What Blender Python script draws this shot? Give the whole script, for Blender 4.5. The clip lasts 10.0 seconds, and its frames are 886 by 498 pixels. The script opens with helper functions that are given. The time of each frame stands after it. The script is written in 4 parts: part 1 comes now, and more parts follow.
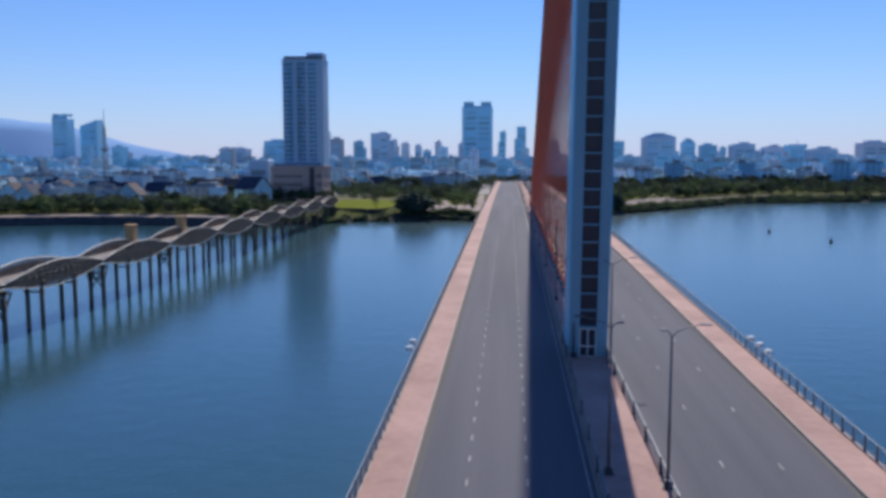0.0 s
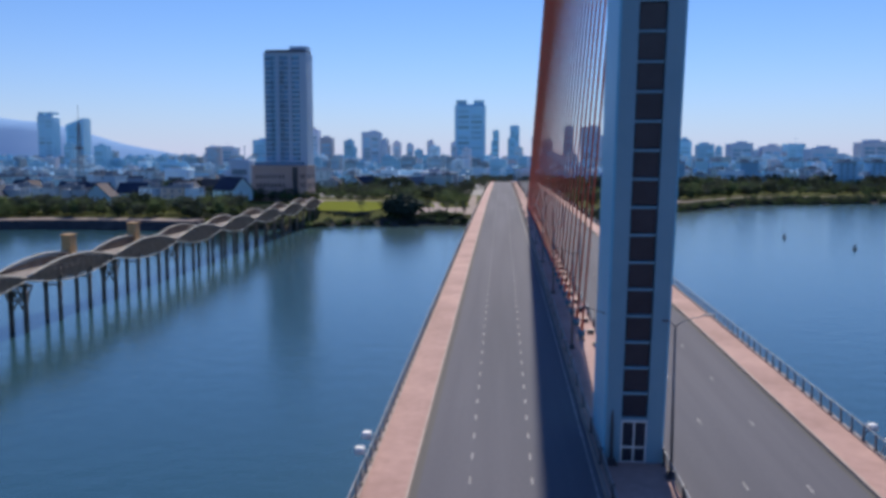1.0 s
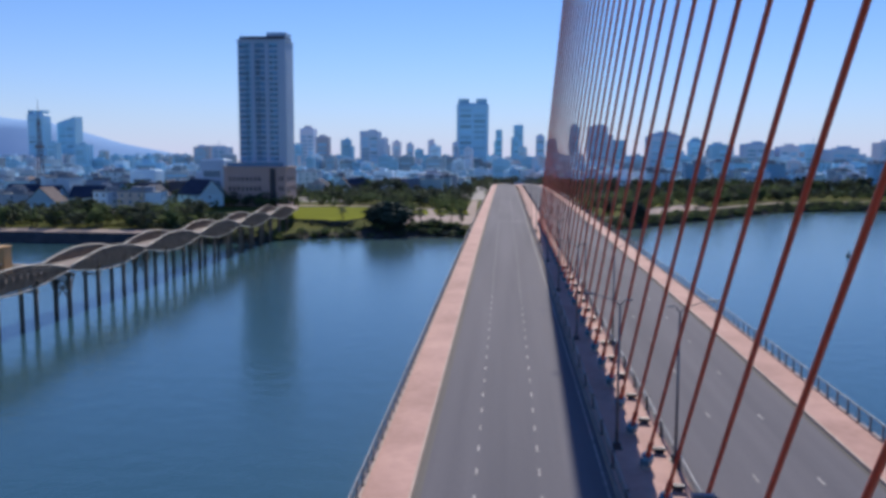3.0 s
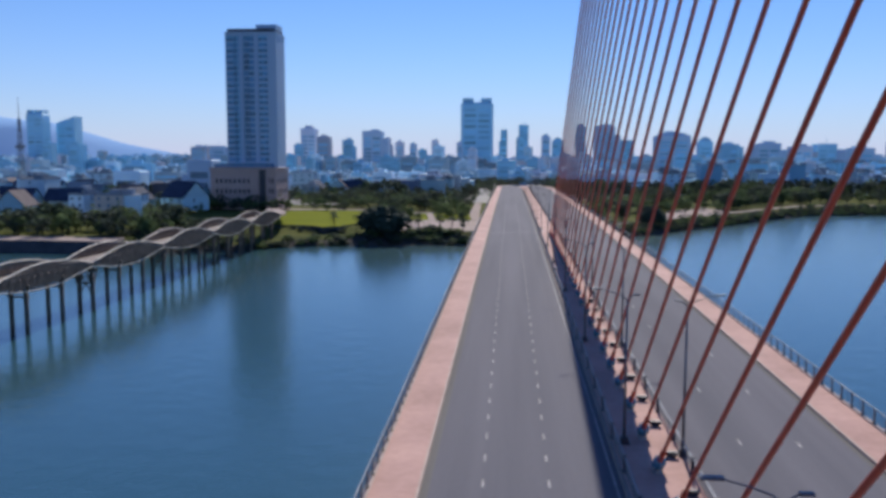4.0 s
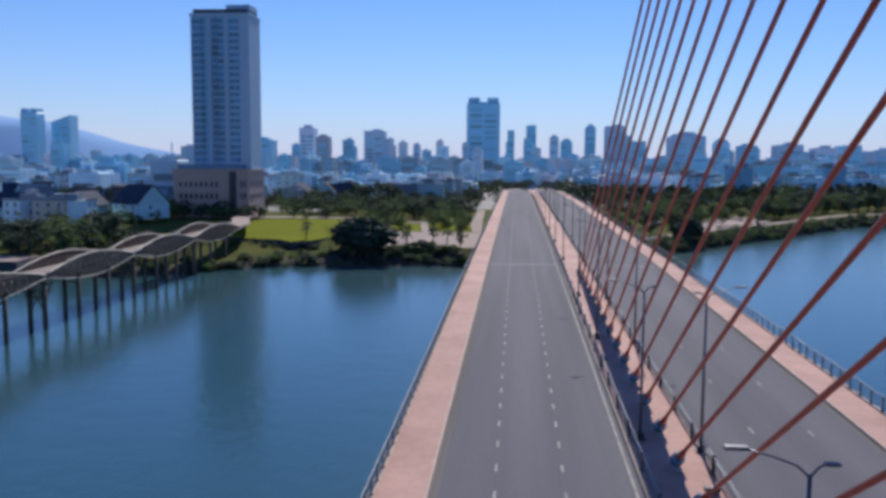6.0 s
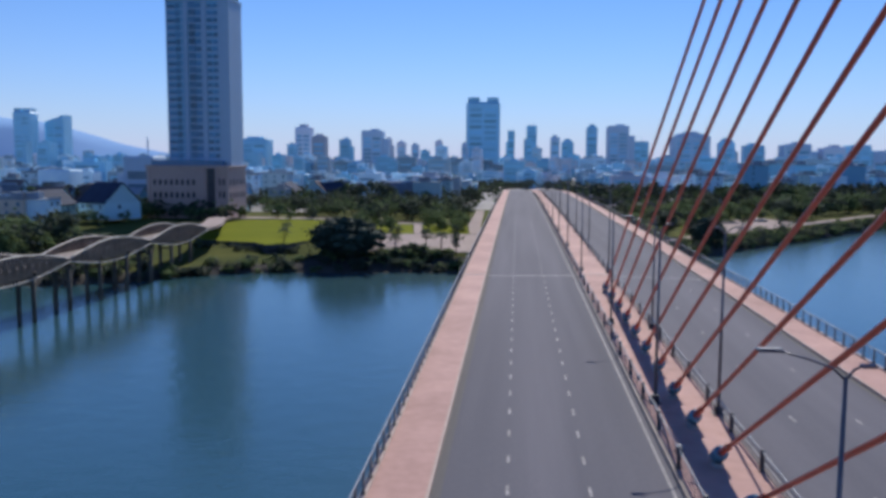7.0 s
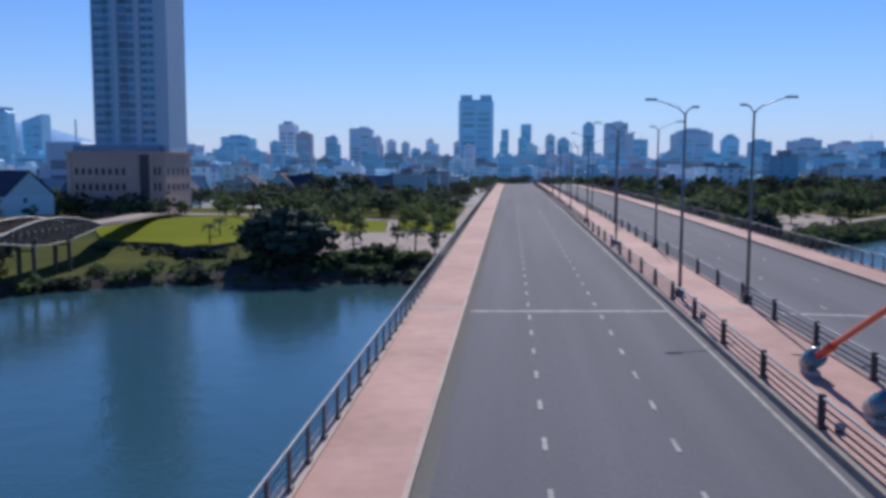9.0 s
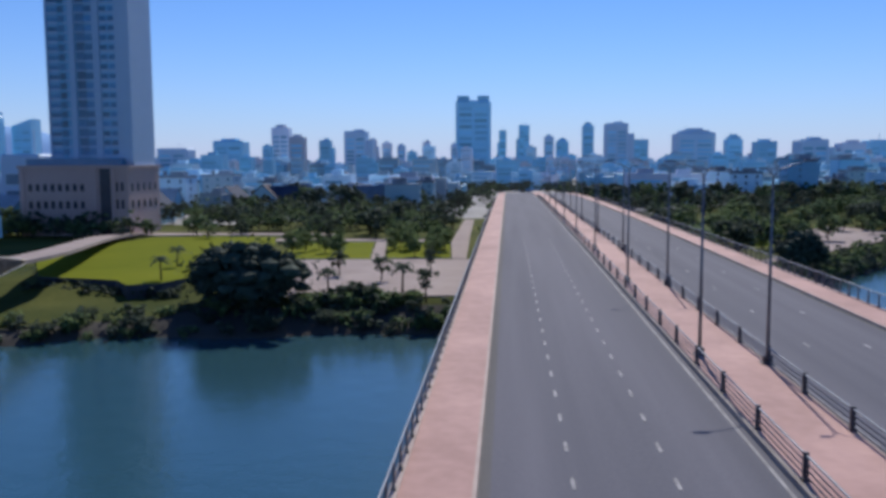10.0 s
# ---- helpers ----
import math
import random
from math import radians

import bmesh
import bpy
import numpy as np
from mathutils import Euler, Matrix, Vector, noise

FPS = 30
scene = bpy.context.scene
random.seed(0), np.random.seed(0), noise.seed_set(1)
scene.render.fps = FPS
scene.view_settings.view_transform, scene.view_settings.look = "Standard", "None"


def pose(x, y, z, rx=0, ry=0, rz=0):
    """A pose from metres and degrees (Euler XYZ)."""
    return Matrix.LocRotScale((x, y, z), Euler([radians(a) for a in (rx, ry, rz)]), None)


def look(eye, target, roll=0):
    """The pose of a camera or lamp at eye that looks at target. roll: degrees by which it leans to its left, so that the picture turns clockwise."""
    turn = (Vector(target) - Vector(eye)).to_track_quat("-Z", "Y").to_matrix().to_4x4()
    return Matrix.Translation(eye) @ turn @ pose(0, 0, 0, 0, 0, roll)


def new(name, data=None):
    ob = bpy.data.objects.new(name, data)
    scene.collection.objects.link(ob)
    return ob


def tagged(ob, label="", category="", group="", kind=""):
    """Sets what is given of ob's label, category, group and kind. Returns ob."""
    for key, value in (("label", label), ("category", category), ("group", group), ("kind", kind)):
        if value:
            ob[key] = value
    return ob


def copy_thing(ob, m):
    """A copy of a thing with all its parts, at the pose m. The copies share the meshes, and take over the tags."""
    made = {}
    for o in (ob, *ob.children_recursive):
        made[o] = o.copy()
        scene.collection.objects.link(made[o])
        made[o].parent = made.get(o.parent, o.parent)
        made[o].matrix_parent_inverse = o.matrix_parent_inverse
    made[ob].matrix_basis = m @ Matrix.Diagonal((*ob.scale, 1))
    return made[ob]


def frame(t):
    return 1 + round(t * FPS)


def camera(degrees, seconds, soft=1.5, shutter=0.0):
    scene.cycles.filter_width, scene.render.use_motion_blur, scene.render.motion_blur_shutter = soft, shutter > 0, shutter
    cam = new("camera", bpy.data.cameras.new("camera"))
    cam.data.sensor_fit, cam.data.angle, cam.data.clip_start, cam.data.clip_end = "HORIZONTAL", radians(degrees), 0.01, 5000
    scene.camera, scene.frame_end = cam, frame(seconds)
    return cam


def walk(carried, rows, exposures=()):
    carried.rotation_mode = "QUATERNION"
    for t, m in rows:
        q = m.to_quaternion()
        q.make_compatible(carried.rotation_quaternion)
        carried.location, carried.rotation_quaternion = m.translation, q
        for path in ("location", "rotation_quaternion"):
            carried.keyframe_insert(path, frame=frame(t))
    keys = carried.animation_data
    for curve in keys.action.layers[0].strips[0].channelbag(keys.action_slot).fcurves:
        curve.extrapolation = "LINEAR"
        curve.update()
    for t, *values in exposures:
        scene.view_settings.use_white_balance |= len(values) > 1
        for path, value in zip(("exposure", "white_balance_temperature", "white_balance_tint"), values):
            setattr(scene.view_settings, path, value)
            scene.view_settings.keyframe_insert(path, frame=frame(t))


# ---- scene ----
# ---- camera and its way ----
cam = camera(54.4, 10.0, soft=3.7)
METRES, EYE, TILT, LEAN, TURN = 325.0, 34.0, -6.2, 0.0, 4.34
ROWS = [
    (0, 0.0001, 0, 0, 0.02, 0.03, 0),
    (0.5, 0.0028, 0.0512, 0.006, -0.41, 0.02, 0.05),
    (1, 0.0055, 0.0986, 0.0116, -0.45, -0.02, 0.01),
    (1.5, 0.009, 0.1485, 0.0174, -0.43, -0.02, 0.01),
    (2, 0.0125, 0.1962, 0.0223, -0.41, 0, 0),
    (3.5, 0.0231, 0.3434, 0.038, -0.14, -0.02, -0.14),
    (4, 0.0266, 0.3931, 0.0436, 0.07, 0, -0.14),
    (4.5, 0.0301, 0.4414, 0.0488, 0.45, 0, -0.24),
    (5, 0.0336, 0.4911, 0.0542, 0.45, 0.03, -0.27),
    (5.5, 0.0371, 0.5395, 0.0596, 0.5, 0.04, -0.36),
    (7, 0.0456, 0.6902, 0.0674, 0.5, 0.19, -0.4),
    (7.5, 0.0484, 0.7395, 0.0665, 0.42, 0.22, -0.18),
    (8, 0.052, 0.7927, 0.0645, 0.28, 0.18, 0),
    (8.5, 0.0546, 0.8433, 0.0628, 0.16, 0.35, -0.14),
    (9, 0.0569, 0.895, 0.0682, 0.09, 0.37, -0.22),
    (9.5, 0.0589, 0.9439, 0.0781, 0.06, 0.27, -0.27),
    (10, 0.0602, 0.9919, 0.0894, -0.02, 0.39, 0.29),
]
AHEAD = ((0.0, 8.8), (0.5, 7.5), (1.0, 6.7), (1.5, 6.2), (2.0, 6.1), (3.5, 6.0), (4.5, 4.9), (5.5, 4.2), (7.0, 1.9), (8.0, 0.15), (8.5, -0.2), (9.0, -0.1), (9.5, -0.2), (10.0, -0.7))


LIFT = ((0.0, 0.35), (0.5, 0.22), (1.0, 0.05), (2.0, 0.08), (3.5, 0.1), (4.0, 0.05), (5.5, 0.0), (7.0, -0.2), (8.0, -0.2), (8.5, -0.15), (9.5, -0.12), (10.0, 0.15))


def ahead(t):
    """Metres by which the camera runs ahead of the even pace."""
    return float(np.interp(t, [a for a, b in AHEAD], [b for a, b in AHEAD]))


def lift(t):
    """Metres by which the camera flies above its even slope."""
    return float(np.interp(t, [a for a, b in LIFT], [b for a, b in LIFT]))


EXPOSURES = [(0.0, 0.0, 6600, 10), (1.0, 0.03, 6800, 10), (1.5, 0.14, 6950, 13), (2.1, 0.18, 7050, 17), (3.4, 0.05, 6750, 10), (5.5, 0.04, 6750, 10), (7.0, 0.0, 6550, 10), (8.5, -0.03, 6400, 10), (10.0, -0.06, 6400, 10)]
walk(cam, [(t, pose(0, ahead(t), EYE + lift(t), TILT, LEAN, TURN) @ pose(METRES * x, METRES * y, METRES * z, 90 + pitch, roll, yaw)) for t, x, y, z, yaw, pitch, roll in ROWS], EXPOSURES)

# ---- sky, sun, exposure ----
SUN_EL, SUN_AZ = radians(40.0), radians(3.85)
world = bpy.data.worlds.new("world")
scene.world = world
world.use_nodes = True
wn = world.node_tree.nodes
sky = wn.new("ShaderNodeTexSky")
sky.sky_type = "NISHITA"
sky.sun_disc = False
sky.sun_elevation, sky.sun_rotation = SUN_EL, SUN_AZ
sky.altitude, sky.air_density, sky.dust_density, sky.ozone_density = 0, 1.0, 0.0, 3.0
wn["Background"].inputs["Strength"].default_value = 0.12
haze = wn.new("ShaderNodeMix")
haze.data_type, haze.blend_type = "RGBA", "MULTIPLY"
haze.inputs["Factor"].default_value = 1.0
haze.inputs["B"].default_value = (0.385, 0.585, 0.94, 1)
world.node_tree.links.new(sky.outputs["Color"], haze.inputs["A"])
coord, split, rise, fall = wn.new("ShaderNodeTexCoord"), wn.new("ShaderNodeSeparateXYZ"), wn.new("ShaderNodeMath"), wn.new("ShaderNodeMath")
rise.operation, fall.operation = "SUBTRACT", "POWER"
rise.inputs[0].default_value, rise.use_clamp, fall.inputs[1].default_value = 1.0, True, 14.0
low = wn.new("ShaderNodeMix")
low.data_type = "RGBA"
low.inputs["B"].default_value = (4.55, 4.75, 7.0, 1)
dim = wn.new("ShaderNodeMath")
dim.operation, dim.use_clamp = "MULTIPLY", True
dim.inputs[1].default_value = 0.8
for a, b in ((coord.outputs["Generated"], split.inputs[0]), (split.outputs["Z"], rise.inputs[1]), (rise.outputs[0], fall.inputs[0]), (fall.outputs[0], dim.inputs[0]),
             (dim.outputs[0], low.inputs["Factor"]), (haze.outputs["Result"], low.inputs["A"]), (low.outputs["Result"], wn["Background"].inputs["Color"])):
    world.node_tree.links.new(a, b)
sun_data = bpy.data.lights.new("sun", "SUN")
sun_data.energy, sun_data.angle, sun_data.color = 4.3, radians(0.5), (1.0, 0.94, 0.87)
sun = new("sun", sun_data)
to_sun = Vector((math.sin(SUN_AZ) * math.cos(SUN_EL), math.cos(SUN_AZ) * math.cos(SUN_EL), math.sin(SUN_EL)))
sun.matrix_world = look(to_sun * 400, (0, 0, 0))


# ---- materials ----
def mat(name, a, b, scale=1.0, rough=0.7, metal=0.0, bump=0.15, fine=12.0, island=0.0, spec=0.5, stretch=(1, 1, 1)):
    """Two colours mixed by coarse and fine noise at world size, with fine relief; island adds a random tint per piece."""
    m = bpy.data.materials.new(name)
    m.use_nodes = True
    n, l = m.node_tree.nodes, m.node_tree.links
    p = n["Principled BSDF"]
    geo = n.new("ShaderNodeNewGeometry")
    big, small = n.new("ShaderNodeTexNoise"), n.new("ShaderNodeTexNoise")
    big.inputs["Scale"].default_value, big.inputs["Detail"].default_value = scale, 4
    small.inputs["Scale"].default_value, small.inputs["Detail"].default_value = scale * fine, 3
    grow = n.new("ShaderNodeVectorMath")
    grow.operation = "MULTIPLY"
    grow.inputs[1].default_value = stretch
    l.new(geo.outputs["Position"], grow.inputs[0])
    l.new(grow.outputs[0], big.inputs["Vector"])
    l.new(geo.outputs["Position"], small.inputs["Vector"])
    add = n.new("ShaderNodeMath")
    add.operation = "MULTIPLY_ADD"
    add.inputs[1].default_value = 0.45
    l.new(small.outputs["Fac"], add.inputs[0])
    l.new(big.outputs["Fac"], add.inputs[2])
    ramp = n.new("ShaderNodeMapRange")
    ramp.inputs["From Min"].default_value, ramp.inputs["From Max"].default_value = 0.45, 1.0
    l.new(add.outputs[0], ramp.inputs["Value"])
    mix = n.new("ShaderNodeMix")
    mix.data_type = "RGBA"
    mix.inputs["A"].default_value, mix.inputs["B"].default_value = (*a, 1), (*b, 1)
    l.new(ramp.outputs["Result"], mix.inputs["Factor"])
    colour = mix.outputs["Result"]
    if island:
        info = n.new("ShaderNodeObjectInfo")
        both = n.new("ShaderNodeMath")
        both.operation = "ADD"
        l.new(info.outputs["Random"], both.inputs[0])
        l.new(geo.outputs["Random Per Island"], both.inputs[1])
        wrap = n.new("ShaderNodeMath")
        wrap.operation = "FRACT"
        l.new(both.outputs[0], wrap.inputs[0])
        span = n.new("ShaderNodeMapRange")
        span.inputs["To Min"].default_value, span.inputs["To Max"].default_value = 1 - island, 1 + island
        l.new(wrap.outputs[0], span.inputs["Value"])
        hsv = n.new("ShaderNodeHueSaturation")
        l.new(colour, hsv.inputs["Color"])
        l.new(span.outputs["Result"], hsv.inputs["Value"])
        colour = hsv.outputs["Color"]
    l.new(colour, p.inputs["Base Color"])
    p.inputs["Roughness"].default_value, p.inputs["Metallic"].default_value = rough, metal
    p.inputs["Specular IOR Level"].default_value = spec
    if bump:
        bn = n.new("ShaderNodeBump")
        bn.inputs["Strength"].default_value, bn.inputs["Distance"].default_value = bump, 0.05
        l.new(small.outputs["Fac"], bn.inputs["Height"])
        l.new(bn.outputs["Normal"], p.inputs["Normal"])
    return m


ASPHALT = mat("asphalt", (0.102, 0.104, 0.124), (0.158, 0.156, 0.18), 0.4, 0.9, 0, 0.3, 18, spec=0.2, stretch=(1, 0.03, 1))
PAVING = mat("terracotta paving", (0.36, 0.215, 0.185), (0.56, 0.35, 0.305), 0.16, 0.82, 0, 0.2, 9, spec=0.25)
KERB = mat("kerb concrete", (0.36, 0.275, 0.235), (0.50, 0.40, 0.34), 0.6, 0.85)
DUST = mat("dusty gutter", (0.125, 0.122, 0.122), (0.185, 0.178, 0.17), 0.5, 0.95, 0, 0.2, 12, spec=0.1, stretch=(1, 0.05, 1))
HOODGREY = mat("pale hood paint", (0.24, 0.26, 0.28), (0.34, 0.36, 0.37), 0.8, 0.4, 0, 0.05)
KERBDARK = mat("dark kerb concrete", (0.20, 0.17, 0.155), (0.32, 0.275, 0.25), 0.6, 0.9)
CONCRETE = mat("grey concrete", (0.30, 0.31, 0.32), (0.42, 0.42, 0.41), 0.3, 0.8)
PAINT = mat("worn road paint", (0.18, 0.175, 0.175), (0.48, 0.47, 0.47), 1.5, 0.8, spec=0.2)
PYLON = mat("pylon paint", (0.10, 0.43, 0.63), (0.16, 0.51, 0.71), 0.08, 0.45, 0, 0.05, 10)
PYLONFRONT = mat("grey blue pylon front", (0.165, 0.325, 0.425), (0.23, 0.395, 0.495), 0.08, 0.55, 0, 0.05, 10)
PANEL = mat("dark louvre panel", (0.018, 0.02, 0.035), (0.04, 0.042, 0.06), 0.5, 0.35, 0, 0.05)
CABLE = mat("orange red cable sheath", (0.52, 0.066, 0.030), (0.64, 0.096, 0.045), 0.7, 0.4, 0, 0.05)
# Sky light on the hoods' upper ends is put into this blue.
HOODSKY = mat("anchor hood with sky light in blue", (0.05, 0.16, 0.24), (0.10, 0.24, 0.33), 0.8, 0.25, 0, 0.05)
DARK = mat("dark painted steel", (0.035, 0.038, 0.05), (0.07, 0.07, 0.085), 1.5, 0.45, 0.3)
RAIL = mat("blue grey rail paint", (0.13, 0.15, 0.185), (0.21, 0.235, 0.27), 1.0, 0.5, 0.2)
LAMP = mat("grey lamp steel", (0.10, 0.11, 0.13), (0.17, 0.18, 0.20), 1.0, 0.4, 0.5)
WHITE = mat("white paint", (0.66, 0.67, 0.68), (0.80, 0.80, 0.79), 0.2, 0.6)
CHORD = mat("pale steel chord", (0.46, 0.415, 0.35), (0.58, 0.53, 0.46), 0.4, 0.55)
LATTICE = mat("brown steel lattice", (0.13, 0.085, 0.06), (0.24, 0.165, 0.115), 0.6, 0.7)
OLDDECK = mat("old bridge deck", (0.20, 0.165, 0.15), (0.29, 0.245, 0.22), 0.3, 0.85)
PILE = mat("weathered pier leg", (0.08, 0.065, 0.05), (0.17, 0.14, 0.11), 0.5, 0.8)
OCHRE = mat("ochre cladding", (0.48, 0.27, 0.11), (0.60, 0.36, 0.16), 0.4, 0.7)
GRASS = mat("rough grass", (0.035, 0.052, 0.012), (0.115, 0.12, 0.03), 0.05, 0.95, 0, 0.3, 20, spec=0.05)
LAWN = mat("mown lawn", (0.118, 0.145, 0.003), (0.178, 0.195, 0.008), 0.05, 0.95, 0, 0.3, 40, spec=0.05)
PLAZA = mat("plaza paving", (0.28, 0.225, 0.205), (0.40, 0.33, 0.30), 0.1, 0.9, spec=0.15)
# City ground, kept pale so that sunlight bounces up onto the shaded facades.
STREETS = mat("pale streets and yards for bounce light", (0.24, 0.235, 0.23), (0.40, 0.39, 0.37), 0.03, 0.9, 0, 0.1, 20, spec=0.15)
BARK = mat("bark", (0.05, 0.04, 0.03), (0.11, 0.085, 0.06), 1.5, 0.9)
LEAF = mat("leaves", (0.088, 0.145, 0.066), (0.225, 0.285, 0.118), 0.25, 0.75, 0, 0.0, 6, 0.5, spec=0.2)
LEAF2 = mat("dark leaves", (0.062, 0.092, 0.070), (0.128, 0.158, 0.100), 0.25, 0.75, 0, 0.0, 6, 0.4, spec=0.2)
# Distance haze is mixed into this wall colour as extra blue.
HAZEWALL = mat("rendered wall with haze blue", (0.34, 0.52, 0.64), (0.56, 0.70, 0.78), 0.05, 0.85, 0, 0.05, 10, 0.5, spec=0.2)
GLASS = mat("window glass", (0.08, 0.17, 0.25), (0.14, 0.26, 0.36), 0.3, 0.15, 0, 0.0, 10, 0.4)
# Haze is put into the cladding colour: lighter and bluer.
HAZETOWER = mat("tower cladding with haze blue", (0.20, 0.50, 0.70), (0.28, 0.58, 0.78), 0.02, 0.5, 0, 0.0, 10, 0.2)
HOTEL = mat("pale tower cladding", (0.38, 0.54, 0.70), (0.46, 0.61, 0.76), 0.03, 0.6, 0, 0.03)
PODIUM = mat("buff podium stone", (0.47, 0.335, 0.30), (0.56, 0.42, 0.375), 0.1, 0.8)
ROOFBLUE = mat("navy roof sheets", (0.02, 0.035, 0.07), (0.04, 0.06, 0.11), 0.3, 0.8, spec=0.15)
ROOF = mat("grey roof", (0.15, 0.19, 0.24), (0.32, 0.38, 0.44), 0.05, 0.85, 0, 0.05, 10, 0.35, spec=0.2)
HOTELBLUE = mat("blue curtain wall", (0.15, 0.43, 0.63), (0.21, 0.51, 0.71), 0.08, 0.35, 0, 0.0, 10, 0.2)
# Far panes have haze put into the colour, paler and bluer than near glass.
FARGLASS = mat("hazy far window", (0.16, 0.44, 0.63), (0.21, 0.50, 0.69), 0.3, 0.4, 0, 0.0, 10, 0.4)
# Lightened towards haze blue for the far skyline.
HAZEROSE = mat("grey far wall with haze", (0.50, 0.56, 0.67), (0.60, 0.64, 0.72), 0.03, 0.8, 0, 0.0, 10, 0.3)
RETAIN = mat("dark retaining wall", (0.035, 0.04, 0.055), (0.08, 0.085, 0.10), 0.3, 0.9)
HOTELGLASS = mat("hotel window glass", (0.05, 0.18, 0.34), (0.09, 0.27, 0.45), 0.3, 0.15, 0, 0.0, 10, 0.4)
RECESS = mat("dark recessed glazing", (0.05, 0.16, 0.28), (0.09, 0.22, 0.35), 0.3, 0.25, 0, 0.0, 10, 0.5)
# The blue haze of distance is painted into the hill's colour.
HAZEHILL = mat("far hill with haze blue", (0.20, 0.36, 0.62), (0.25, 0.41, 0.66), 0.002, 1.0, 0, 0.0, 6, spec=0.0)
EARTH = mat("bank earth", (0.045, 0.044, 0.042), (0.09, 0.082, 0.07), 0.15, 0.95, 0, 0.5, 10, spec=0.1)


def leafy(m):
    """Thin leaves: part of the light goes through."""
    n, l = m.node_tree.nodes, m.node_tree.links
    p = n["Principled BSDF"]
    src = p.inputs["Base Color"].links[0].from_socket
    tr, mx = n.new("ShaderNodeBsdfTranslucent"), n.new("ShaderNodeMixShader")
    l.new(src, tr.inputs["Color"])
    mx.inputs[0].default_value = 0.5
    l.new(p.outputs[0], mx.inputs[1])
    l.new(tr.outputs[0], mx.inputs[2])
    l.new(mx.outputs[0], n["Material Output"].inputs["Surface"])


leafy(LEAF)
leafy(LEAF2)
# Darker leaf copy: the shade of a backlit crown is in its colour.
SHADELEAF = mat("leaves with backlit shade", (0.034, 0.052, 0.042), (0.074, 0.098, 0.066), 0.25, 0.8, 0, 0.0, 6, 0.35, spec=0.1)


def water_material():
    m = bpy.data.materials.new("river water")
    m.use_nodes = True
    n, l = m.node_tree.nodes, m.node_tree.links
    p = n["Principled BSDF"]
    p.inputs["Base Color"].default_value = (0.027, 0.080, 0.100, 1)
    p.inputs["Roughness"].default_value, p.inputs["IOR"].default_value = 0.16, 1.56
    p.inputs["Specular Tint"].default_value = (0.38, 0.79, 1.0, 1)
    geo = n.new("ShaderNodeNewGeometry")
    big, small = n.new("ShaderNodeTexNoise"), n.new("ShaderNodeTexNoise")
    big.inputs["Scale"].default_value, big.inputs["Detail"].default_value = 0.25, 3
    small.inputs["Scale"].default_value, small.inputs["Detail"].default_value = 1.6, 2
    mixh = n.new("ShaderNodeMath")
    mixh.operation = "MULTIPLY_ADD"
    mixh.inputs[1].default_value = 0.3
    for t in (big, small):
        l.new(geo.outputs["Position"], t.inputs["Vector"])
    l.new(small.outputs["Fac"], mixh.inputs[0])
    l.new(big.outputs["Fac"], mixh.inputs[2])
    bn = n.new("ShaderNodeBump")
    bn.inputs["Strength"].default_value, bn.inputs["Distance"].default_value = 0.34, 0.25
    l.new(mixh.outputs[0], bn.inputs["Height"])
    l.new(bn.outputs["Normal"], p.inputs["Normal"])
    return m


WATER = water_material()


# ---- mesh helpers ----
def link(name, bm, material, parent=None, label="", smooth=False):
    me = bpy.data.meshes.new(name)
    bm.to_mesh(me)
    bm.free()
    for mt in (material if isinstance(material, (list, tuple)) else [material]):
        me.materials.append(mt)
    if smooth:
        me.shade_smooth()
    ob = new(name, me)
    ob.parent = parent
    if label:
        tagged(ob, label)
    return ob


def part(name, bm, material, parent, label="", smooth=False):
    return link(name, bm, material, parent, label, smooth)


def again(name, ob, parent, m):
    """Another piece on the same mesh as ob."""
    o = new(name, ob.data)
    o.parent = parent
    o.matrix_basis = m
    return o


def thing(name, m, label, category, group="", kind=""):
    ob = new(name)
    ob.matrix_basis = m
    return tagged(ob, label, category, group, kind)


def box(bm, x0, y0, z0, x1, y1, z1, bevel=0.0):
    vs = [bm.verts.new(c) for c in ((x0, y0, z0), (x1, y0, z0), (x1, y1, z0), (x0, y1, z0), (x0, y0, z1), (x1, y0, z1), (x1, y1, z1), (x0, y1, z1))]
    fs = [bm.faces.new([vs[i] for i in q]) for q in ((3, 2, 1, 0), (4, 5, 6, 7), (0, 1, 5, 4), (1, 2, 6, 5), (2, 3, 7, 6), (3, 0, 4, 7))]
    if bevel:
        bmesh.ops.bevel(bm, geom=list({e for f in fs for e in f.edges}), offset=bevel, segments=1, affect="EDGES")
    return vs


def one_box(*a, **k):
    bm = bmesh.new()
    box(bm, *a, **k)
    return bm


